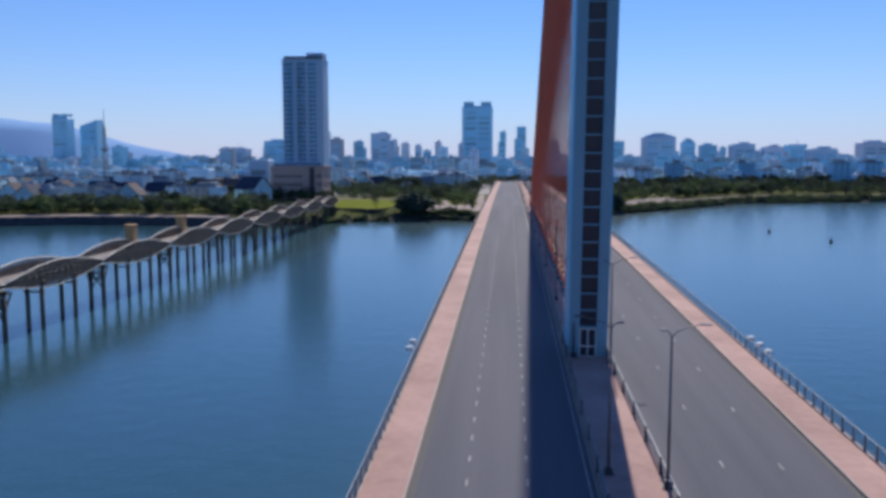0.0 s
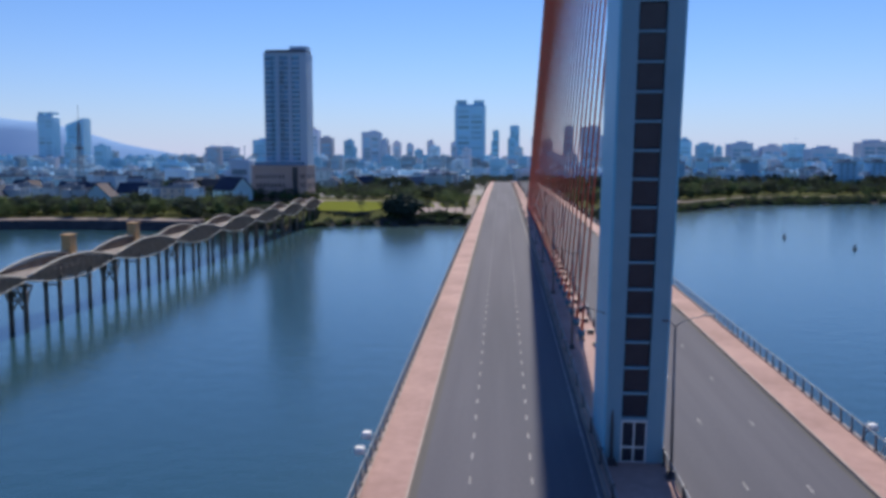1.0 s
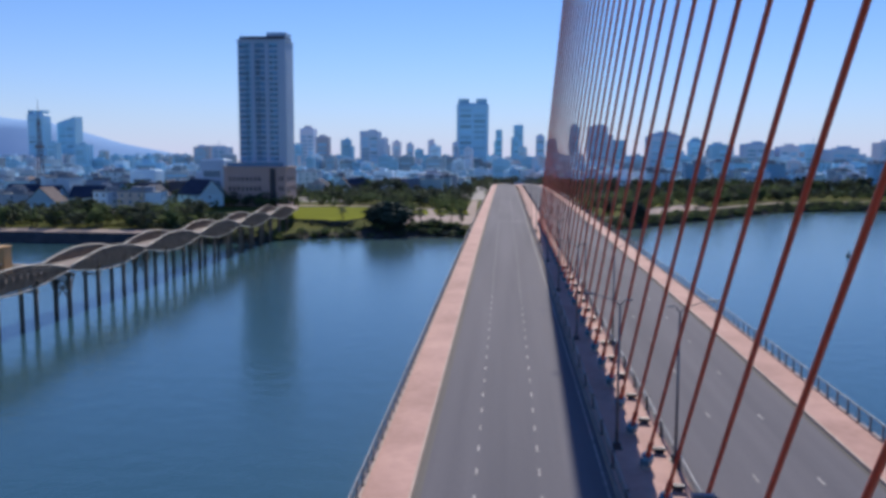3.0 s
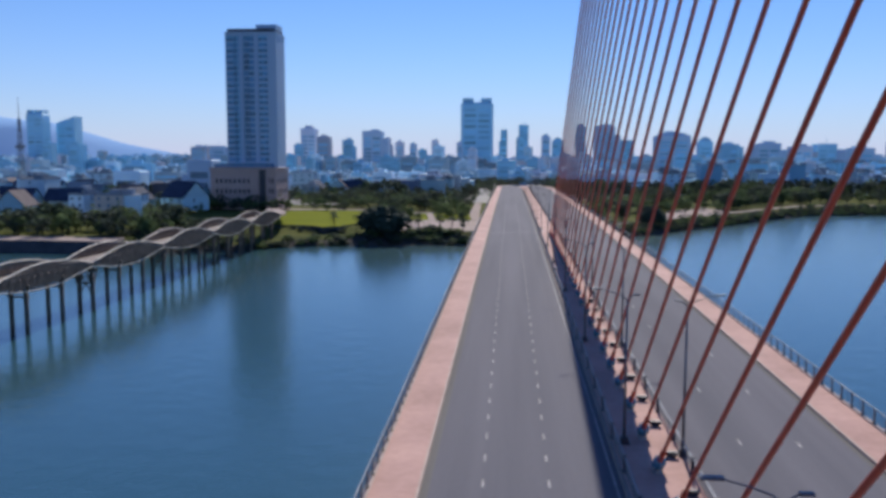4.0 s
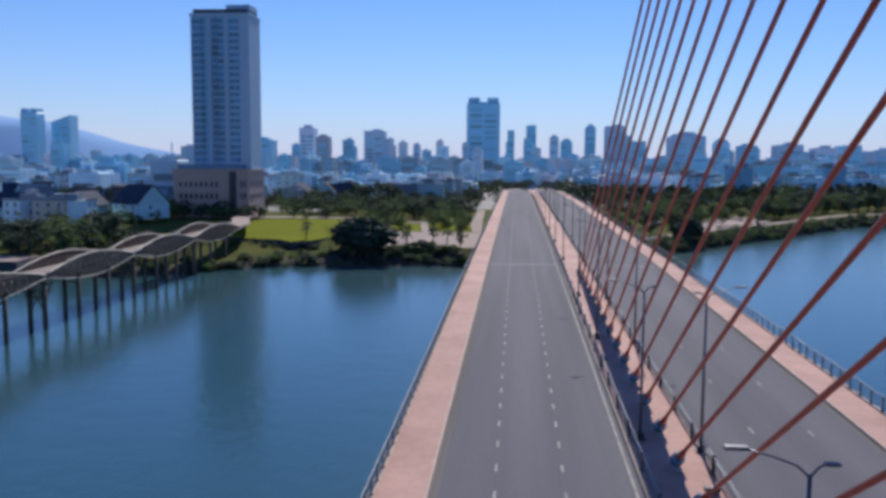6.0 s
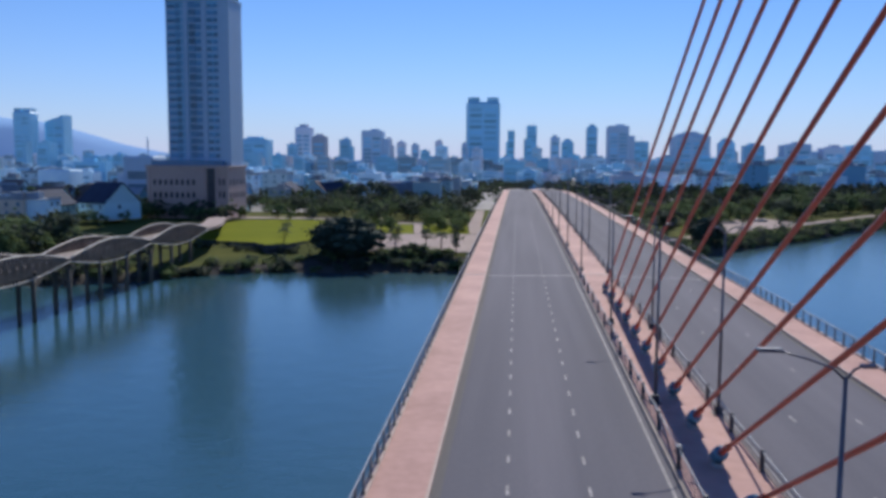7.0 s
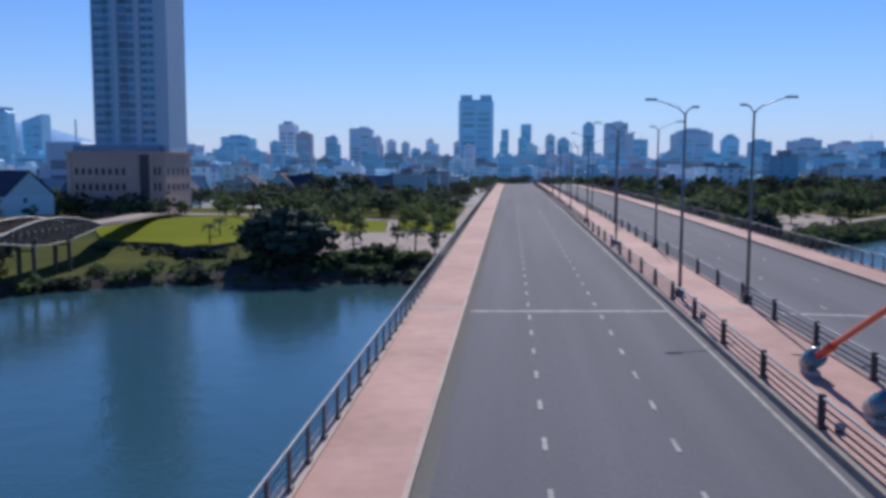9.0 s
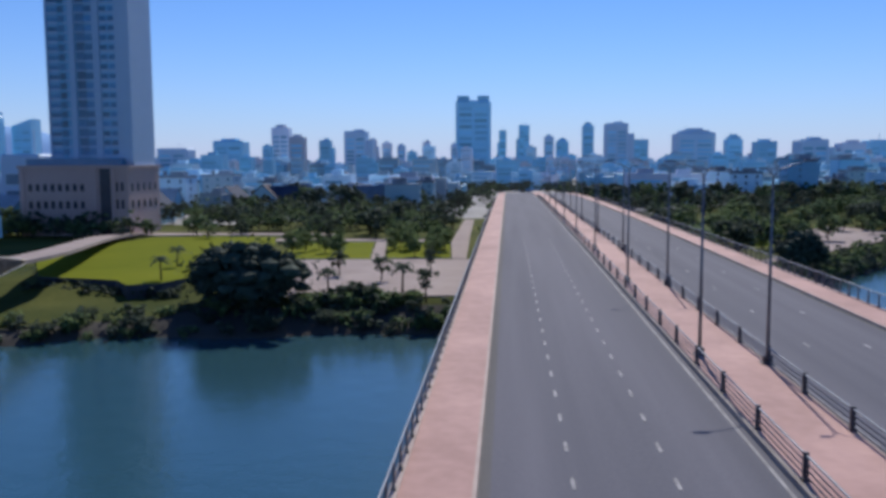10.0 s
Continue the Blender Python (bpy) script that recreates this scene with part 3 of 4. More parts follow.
# ---- the far bank: hotel, houses, skyline ----
def hotel():
    x0, x1, y0, y1, zt = -155.5, -127.5, 600.0, 617.0, 99.0
    h = thing("hotel_tower", pose(x0, y0, LAND), "tall pale blue hotel tower on a buff stone podium", "building")
    W, D, H = x1 - x0, y1 - y0, zt - LAND
    part("wall", one_box(0, 0, 0, W, D, H), HOTEL, h)
    for cx, w in ((0.25, 0.5), (8.7, 1.8), (16.9, 2.2), (25.6, 4.8)):
        part("pier_strip", one_box(cx - w / 2, -0.7, 24, cx + w / 2, 0.1, H + 0.4), HOTEL, h)
    for a, b in ((0.5, 7.8), (9.6, 15.8), (18.0, 23.2)):
        part("curtain_wall", one_box(a, -0.12, 23.5, b, 0.02, H - 0.6), HOTELBLUE, h, "blue curtain wall between pale piers")
    win = band = dark = None
    for fl in range(22):
        z = 26.5 + fl * 3.08
        # pale spandrels, blue glazing, and a dark recess with a balcony slab on each storey
        for cx, w, hh, dz in ((2.3, 3.4, 0.75, -0.85), (6.9, 1.6, 0.6, -0.8), (14.3, 2.8, 0.6, -0.8), (20.6, 5.1, 0.85, -0.95)):
            m = pose(cx, 0, z + dz) @ Matrix.Diagonal((w, 1, hh, 1))
            if band is None:
                band = part("spandrel", one_box(-0.5, -0.3, 0, 0.5, 0.05, 1), HOTEL, h)
                band.matrix_basis = m
            else:
                again("spandrel", band, h, m)
        for cx, w, hh in ((2.3, 3.3, 1.2), (14.3, 2.6, 1.7), (19.3, 2.2, 1.5), (22.0, 2.2, 1.5)):
            m = pose(cx, 0, z) @ Matrix.Diagonal((w, 1, hh, 1))
            if win is None:
                win = part("window", one_box(-0.5, -0.22, 0, 0.5, 0.05, 1), HOTELGLASS, h)
                win.matrix_basis = m
            else:
                again("window", win, h, m)
        for cx, w, hh in ((5.2, 2.0, 2.0), (11.5, 2.7, 2.5)):
            m = pose(cx, 0, z - 0.2) @ Matrix.Diagonal((w, 1, hh, 1))
            if dark is None:
                dark = part("recess_window", one_box(-0.5, -0.2, 0, 0.5, 0.05, 1), RECESS, h, "dark recessed window")
                dark.matrix_basis = m
            else:
                again("recess_window", dark, h, m)
    slab = None
    for fl in range(22):
        z = 26.5 + fl * 3.08 - 0.65
        if slab is None:
            slab = part("balcony", one_box(10.0, -0.8, 0, 13.0, 0.05, 0.45), HOTEL, h)
            slab.location = (0, 0, z)
        else:
            again("balcony", slab, h, pose(0, 0, z))
    bm = bmesh.new()
    box(bm, -0.3, -0.9, H, W + 0.3, D + 0.3, H + 1.2)
    part("parapet", bm, HOTEL, h)
    part("roof_band", one_box(0.8, 0.6, H + 1.2, W - 0.8, D - 1, H + 3.2), PANEL, h, "dark roof band")
    part("plant_room", one_box(W - 12, 3, H + 3.2, W - 0.6, D - 2, H + 5.6), HOTEL, h)
    podium = part("podium", one_box(-8, -6, 0, W + 0.5, D + 1.5, 22.0), PODIUM, h, "buff stone podium")
    part("cornice", one_box(-8.6, -6.6, 22.0, W + 1.0, D + 2.0, 23.0), PODIUM, podium)
    part("terrace", one_box(-6.5, -4.5, 23.0, W - 2.5, D + 5, 25.2), HOTELGLASS, podium, "dark recessed terrace storey")
    part("corner_bay", one_box(W - 9, -6.3, 0, W - 5.5, -5.9, 22), PANEL, podium, "dark recessed corner bay")
    for x in (-8, W - 11.5, W - 5.3, W - 1.0):
        part("pilaster", one_box(x, -6.5, 0, x + 1.5, -5.95, 22), PODIUM, podium)
    part("string_course", one_box(-8.2, -6.3, 12.2, W - 9.2, -5.9, 12.9), PODIUM, podium)
    arch = None
    for z in (9.0, 14.6):
        spots = [pose(-4.6 + c * 2.5, -6, z) @ Matrix.Diagonal((1.25, 1, 2.5, 1)) for c in range(8)]
        spots += [pose(W - 3.6 + c * 2.0, -6, z) @ Matrix.Diagonal((1.1, 1, 3.0, 1)) for c in range(2)]
        spots += [pose(W + 0.5, -3.5 + c * 4.6, z, 0, 0, 90) @ Matrix.Diagonal((1.6, 1, 2.6, 1)) for c in range(5)]
        for m in spots:
            if arch is None:
                bm = bmesh.new()
                rim = [(-0.5, 0), (0.5, 0), (0.5, 0.75), (0.3, 0.93), (0, 1), (-0.3, 0.93), (-0.5, 0.75)]
                front, back = [[bm.verts.new((x, y, zz)) for x, zz in rim] for y in (-0.12, 0.05)]
                bm.faces.new(front)
                for k in range(len(rim)):
                    bm.faces.new((front[k], back[k], back[(k + 1) % len(rim)], front[(k + 1) % len(rim)]))
                arch = part("window", bm, PANEL, podium, "dark arched window")
                arch.matrix_basis = m
            else:
                again("window", arch, podium, m)


hotel()


def tower(x, y, w, d, h, material, label, style=0):
    t = thing("apartment_tower", pose(x, y, LAND), label, "building", "skyline towers")
    bm = bmesh.new()
    if style == 1:
        box(bm, -w / 2, 0, 0, w / 2, d, h * 0.94, bevel=w * 0.06)
        box(bm, -w / 2 + w * 0.05, d * 0.1, h * 0.94, -w * 0.12, d * 0.9, h)
        box(bm, w * 0.12, d * 0.1, h * 0.94, w / 2 - w * 0.05, d * 0.9, h)
    elif style == 2:
        vs = box(bm, -w / 2, 0, 0, w / 2, d, h)
        for v in vs[4:]:
            if v.co.x < 0:
                v.co.z -= w * 0.35
    else:
        top_kind = int(abs(x) * 7 + y) % 4
        box(bm, -w / 2, 0, 0, w / 2, d, h, bevel=w * 0.04)
        if top_kind == 0:
            box(bm, -w * 0.25, d * 0.2, h, w * 0.2, d * 0.8, h + min(6, h * 0.06))
        elif top_kind == 1:
            box(bm, -w * 0.36, d * 0.1, h, w * 0.36, d * 0.9, h + 3.5)
            box(bm, -w * 0.2, d * 0.25, h + 3.5, w * 0.2, d * 0.75, h + 7)
        elif top_kind == 2:
            box(bm, w * 0.5, d * 0.15, 0, w * 0.78, d * 0.9, h * 0.8)
            box(bm, -w * 0.1, d * 0.3, h, w * 0.3, d * 0.7, h + 3)
        else:
            box(bm, -w * 0.74, d * 0.1, 0, -w * 0.5, d * 0.9, h * 0.7)
            tube(bm, [(w * 0.1, d * 0.5, h - 1), (w * 0.1, d * 0.5, h + 9)], 0.35, 6)
    part("wall", bm, material, t)
    n = max(2, min(11, int(h / 8)))
    cols = 2 if w > 24 else 1
    band = None
    cw = w * 0.86 / cols
    top = h * (0.9 if style != 2 else 0.82)
    for c in range(cols):
        cx = -w * 0.43 + cw * (c + 0.5)
        for k in range(n):
            m = pose(cx, 0, 4 + (top - 6) * k / n) @ Matrix.Diagonal((cw * 0.8, 1, (top / n) * 0.45, 1))
            if band is None:
                # Past y = 900 the panes carry haze in their colour.
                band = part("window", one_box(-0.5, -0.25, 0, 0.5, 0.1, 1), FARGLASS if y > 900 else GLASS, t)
                band.matrix_basis = m
            else:
                again("window", band, t, m)
    return t


# x, y, width, height, style of the towers on the skyline
TALL = (
    (-84, 2295, 80, 171, 1),
    (-1143, 2145, 42, 136, 1),
    (-1092, 2195, 47, 123, 2),
    (-357, 1645, 27, 77, 0),
    (-319, 1595, 23, 61, 0),
    (-287, 1645, 18, 57, 0),
    (-275, 1845, 40, 78, 0),
    (-253, 1895, 16, 64, 0),
    (-233, 1945, 18, 58, 0),
    (-193, 1845, 14, 52, 0),
    (-167, 2045, 15, 63, 0),
    (-119, 2145, 12, 60, 0),
    (-18, 2445, 18, 98, 0),
    (34, 2445, 26, 111, 0),
    (85, 2245, 21, 77, 0),
    (108, 2145, 26, 64, 0),
)
TALL_EAST = (
    (152, 2045, 22, 92, 0),
    (183, 1845, 39, 88, 0),
    (238, 1945, 30, 62, 0),
    (296, 1745, 63, 68, 0),
    (332, 1645, 24, 55, 0),
    (335, 1495, 27, 48, 0),
    (379, 1445, 36, 49, 0),
    (427, 1445, 30, 45, 0),
    (480, 1495, 30, 49, 0),
    (471, 1345, 39, 41, 0),
    (669, 1645, 51, 55, 0),
    (-530, 1645, 49, 46, 0),
    (-473, 1745, 52, 60, 0),
)
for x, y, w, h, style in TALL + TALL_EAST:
    tower(x, y, w, min(40, w * 0.9), h, HAZETOWER if style else random.choice((HAZETOWER, HAZETOWER, HOTEL, HAZEROSE)), "blue-grey tower block far across the city", style)


tower(-181, 624, 15, 16, 27, HOTEL, "pale blue office block beside the hotel")
tower(-232, 640, 17, 14, 20, HAZEWALL, "white office block among the houses")


def mast():
    t = thing("radio_mast", pose(-327, 690, LAND), "slender lattice radio mast above the rooftops", "mast")
    bm = bmesh.new()
    for a in range(3):
        c, d = math.cos(a * 2.094), math.sin(a * 2.094)
        tube(bm, [(3.2 * c, 3.2 * d, 0), (1.6 * c, 1.6 * d, 36), (0.7 * c, 0.7 * d, 54)], 0.3, 5)
    for k in range(12):
        z, r = k * 4.4, 3.2 - 2.5 * k / 12
        for a in range(3):
            b = (a + 1) % 3
            beam(bm, (r * math.cos(a * 2.094), r * math.sin(a * 2.094), z), (r * math.cos(b * 2.094), r * math.sin(b * 2.094), z + 4.0), 0.2, 0.2)
    tube(bm, [(0, 0, 52), (0, 0, 68)], 0.3, 6, 0.12)
    part("mast", bm, LAMP, t)
    part("platform", one_box(-2.2, -2.2, 34, 2.2, 2.2, 36), LAMP, t)


mast()


def hills():
    bm = bmesh.new()
    rows = []
    for i in range(61):
        x = -4250 + i * 55
        u = i / 60
        h = 268 * max(0, math.sin(math.pi * min(1, u * 0.62 + 0.36))) ** 1.3 * (1 + 0.12 * noise.noise((i * 0.25, 0, 0)))
        if x > -2300:
            h *= max(0, 1 - (x + 2300) / 850) ** 0.8
        rows.append([bm.verts.new((x, 3900 + k * 250, LAND - 2 + max(0, h) * z)) for k, z in ((0, 0), (1, 0.75), (2, 1.0), (3, 0.0))])
    for a, b in zip(rows, rows[1:]):
        for k in range(3):
            bm.faces.new((a[k], b[k], b[k + 1], a[k + 1]))
    tagged(link("backdrop", bm, HAZEHILL, smooth=True), "hazy blue mountain ridge beyond the city", "mountain", kind="structure")


hills()


# ---- houses ----
def house(name, w, d, floors, roof, material, roof_material, label):
    t = thing(name, pose(0, 0, 0), label, "house", "houses behind the bank")
    h = floors * 3.4
    bm = bmesh.new()
    box(bm, -w / 2, 0, 0, w / 2, d, h)
    if roof == "gable":
        a = [bm.verts.new(c) for c in ((-w / 2, 0, h), (-w / 2, d, h), (-w / 2, d / 2, h + d * 0.46), (w / 2, 0, h), (w / 2, d, h), (w / 2, d / 2, h + d * 0.46))]
        bm.faces.new((a[0], a[2], a[1]))
        bm.faces.new((a[3], a[4], a[5]))
    part("wall", bm, material, t)
    bm = bmesh.new()
    if roof == "gable":
        r = d * 0.46
        for s in (0, 1):
            y0, y1 = (-0.5, d / 2) if s == 0 else (d + 0.5, d / 2)
            z0 = h - 0.36
            q = [bm.verts.new(c) for c in ((-w / 2 - 0.5, y0, z0), (w / 2 + 0.5, y0, z0), (w / 2 + 0.5, y1, h + r), (-w / 2 - 0.5, y1, h + r))]
            q2 = [bm.verts.new(v.co + Vector((0, 0, 0.35))) for v in q]
            bm.faces.new(q)
            bm.faces.new(q2[::-1])
            for k in range(4):
                bm.faces.new((q[k], q2[k], q2[(k + 1) % 4], q[(k + 1) % 4]))
        bmesh.ops.recalc_face_normals(bm, faces=bm.faces[:])
    else:
        box(bm, -w / 2 - 0.2, -0.2, h, w / 2 + 0.2, d + 0.2, h + 0.3)
        for a in ((-w / 2 - 0.2, -0.2, w / 2 + 0.2, 0.05), (-w / 2 - 0.2, d - 0.05, w / 2 + 0.2, d + 0.2)):
            box(bm, a[0], a[1], h + 0.3, a[2], a[3], h + 1.1)
        box(bm, -w * 0.1, d * 0.4, h + 0.3, w * 0.3, d * 0.8, h + 2.9)
        if roof == "tank":
            tube(bm, [(-w * 0.28, d * 0.5, h + 1.3), (-w * 0.28, d * 0.5, h + 3.1)], 0.9, 10)
            box(bm, -w * 0.28 - 0.8, d * 0.5 - 0.8, h + 0.3, -w * 0.28 + 0.8, d * 0.5 + 0.8, h + 1.3)
    part("roof", bm, roof_material, t)
    win = None
    n = max(2, int(w / 4.5))
    for fl in range(floors):
        for c in range(n):
            m = pose(-w / 2 + w * (c + 0.5) / n, 0, fl * 3.4 + 1.0)
            if win is None:
                win = part("window", one_box(-0.65, -0.1, 0, 0.65, 0.05, 1.6), GLASS, t)
                win.matrix_basis = m
            else:
                again("window", win, t, m)
        again("window", win, t, pose(w / 2, d * 0.4, fl * 3.4 + 1.0, 0, 0, 90))
    return t


MINT = mat("mint render", (0.28, 0.50, 0.60), (0.38, 0.60, 0.70), 0.05, 0.8, 0, 0.05, 10, 0.25)
CREAM = mat("cream render", (0.44, 0.40, 0.36), (0.56, 0.52, 0.46), 0.05, 0.8, 0, 0.05, 10, 0.3)
REDROOF = mat("faded red roof", (0.115, 0.10, 0.105), (0.19, 0.165, 0.165), 0.2, 0.9, 0, 0.1, 10, 0.3, spec=0.12)
PALEMINT = mat("bright mint render", (0.46, 0.72, 0.80), (0.56, 0.80, 0.86), 0.05, 0.8, 0, 0.05, 10, 0.1)
gable_house = house("house", 17, 17, 2, "gable", PALEMINT, ROOFBLUE, "white house with a steep navy roof and a gable window")
gable_house.matrix_basis = pose(-172, 560, LAND + 1.5, 0, 0, -28)
KINDS = [house("house", 9, 14, 3, "flat", HAZEWALL, ROOF, "white flat-roofed town house of three storeys"),
         house("house", 12, 15, 2, "gable", MINT, REDROOF, "pale mint house with a faded red gable roof"),
         house("house", 8, 16, 4, "tank", MINT, ROOF, "pale mint town house with a roof tank"),
         house("house", 14, 12, 3, "flat", CREAM, ROOF, "cream flat-roofed block of three storeys"),
         house("house", 16, 14, 5, "tank", HAZEWALL, ROOF, "white apartment block of five storeys"),
         house("house", 13, 13, 2, "gable", HAZETOWER, ROOF, "low blue-grey house with a grey gable roof"),
         house("house", 15, 15, 7, "tank", HAZETOWER, ROOF, "blue-grey apartment block of seven storeys"),
         house("house", 18, 13, 2, "gable", MINT, ROOFBLUE, "pale house under a navy sheet roof")]


LOW = house("house", 26, 12, 1, "gable", CREAM, CREAM, "long low building with a pale roof")
LOW.matrix_basis = pose(139, 912, LAND, 0, 0, -12)


def free_of_road(x, y):
    return abs(x - XC) > 45


def houses():
    used = [0] * len(KINDS)
    rng = random.Random(4)
    spots = []
    for row in range(7):
        y = 545 + row * 34 + rng.uniform(-3, 3)
        x = -480.0
        while x < -20:
            x += rng.uniform(15, 24)
            yy = y + rng.uniform(-7, 7)
            front = 0.42 * (x + 160) if x < -160 else 0
            park = x > -178 and yy < 632
            if park or (x > -120 and yy < 690) or not free_of_road(x, yy):
                continue
            spots.append((x, yy - 30 if x < -220 else yy))
    for row in range(5):
        x = 90.0
        while x < 620:
            x += rng.uniform(17, 30)
            spots.append((x, 770 + row * 40 + 0.12 * x + rng.uniform(-8, 8)))
    for x, y in spots:
        k = rng.choice((0, 0, 1, 2, 2, 0, 3, 4, 5, 7) if x < 0 else (0, 4, 2, 2, 0, 4, 6, 3))
        m = pose(x, y, LAND - 0.3, 0, 0, rng.choice((0, 0, 90, -90, 12, -15)))
        if used[k] == 0:
            KINDS[k].matrix_basis = m
        else:
            copy_thing(KINDS[k], m)
        used[k] += 1


houses()


def far_city():
    """Rooftops too far to tell apart, with window bands standing proud."""
    rng = random.Random(9)
    bands = bmesh.new()
    for name, material, count in (("distant_blocks", HAZEWALL, 640), ("distant_blocks", HAZETOWER, 420), ("distant_blocks", HAZEROSE, 160)):
        bm = bmesh.new()
        for _ in range(count):
            y = 790 + 1600 * rng.random() ** 1.3
            x = rng.uniform(-0.66, 0.6) * (y + 100)
            if not free_of_road(x, y) and y < 1000:
                continue
            w, d = rng.uniform(9, 26), rng.uniform(9, 18)
            h = rng.uniform(8, 17) if y < 1150 else rng.uniform(10, 30)
            if rng.random() < 0.08:
                h *= 1.6
            box(bm, x - w / 2, y, LAND - 1, x + w / 2, y + d, LAND + h)
            box(bm, x - w / 4, y + d * 0.3, LAND + h, x + w / 8, y + d * 0.7, LAND + h + 2.6)
            for k in range(int(h / 3.6)):
                box(bands, x - w * 0.42, y - 0.15, LAND + 1.2 + k * 3.5, x + w * rng.uniform(0.1, 0.42), y + 0.1, LAND + 2.7 + k * 3.5)
        tagged(link(name, bm, material), "low city blocks crowded to the horizon", "city", kind="stuff")
    tagged(link("distant_windows", bands, FARGLASS), "haze-coloured window bands of the far city blocks", "windows", kind="stuff")


far_city()


# ---- park: lawn, plaza, paths ----
def sheet(name, pts, z, material, label, category, deep=1.2):
    bm = bmesh.new()
    top = [bm.verts.new((x, y, z)) for x, y in pts]
    bot = [bm.verts.new((x, y, z - deep)) for x, y in pts]
    bm.faces.new(top)
    n = len(pts)
    for k in range(n):
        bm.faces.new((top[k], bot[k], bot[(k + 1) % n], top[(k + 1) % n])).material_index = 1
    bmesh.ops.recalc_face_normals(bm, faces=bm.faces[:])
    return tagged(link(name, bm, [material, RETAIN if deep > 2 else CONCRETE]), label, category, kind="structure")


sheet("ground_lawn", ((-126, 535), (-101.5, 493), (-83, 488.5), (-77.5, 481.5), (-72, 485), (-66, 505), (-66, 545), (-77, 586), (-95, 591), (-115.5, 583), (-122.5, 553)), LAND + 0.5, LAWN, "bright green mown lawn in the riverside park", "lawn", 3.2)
sheet("pavement_4", ((-54, 470), (-13, 474), (-13, 531), (-55, 528)), LAND + 0.15, PLAZA, "pale paved plaza in the riverside park", "plaza")
sheet("pavement_5", ((-21.5, 574.5), (-18.5, 531.5), (-15, 531.5), (-17, 600), (-18.5, 672), (-22.5, 672)), LAND + 0.2, PLAZA, "pale park path beside the bridge", "path")
sheet("pavement_6", ((-137, 598), (-129, 596), (-60, 598), (-60, 604), (-129, 606), (-137, 608)), LAND + 0.2, PLAZA, "pale path behind the park lawn", "path")
sheet("pavement_8", ((-38, 528.5), (-34.8, 528.8), (-40.5, 574), (-43.5, 574)), LAND + 0.25, PLAZA, "pale path between the park's grass beds", "path")
sheet("pavement_9", ((-76, 577), (-23, 577), (-23, 584), (-76, 585)), LAND + 0.15, PLAZA, "pale cross path behind the grass beds", "path")
sheet("ground_bed_1", ((-64, 529.5), (-38.5, 530), (-44, 573), (-64, 575)), LAND + 0.2, LAWN, "bright yellow-green grass bed with young trees", "lawn")
sheet("ground_bed_2", ((-34.3, 532), (-19, 532.5), (-22, 575), (-40, 573.5)), LAND + 0.2, LAWN, "bright yellow-green grass bed with young trees", "lawn")
sheet("pavement_10", ((72, 557), (92, 566), (118, 612), (110, 640), (84, 606)), LAND + 0.15, PLAZA, "pale paved square by the far bank", "plaza")
sheet("ground_bed_3", ((60, 566), (70, 558), (83, 608), (104, 650), (88, 660)), LAND + 0.15, LAWN, "bright yellow-green grass bed with young trees", "lawn")


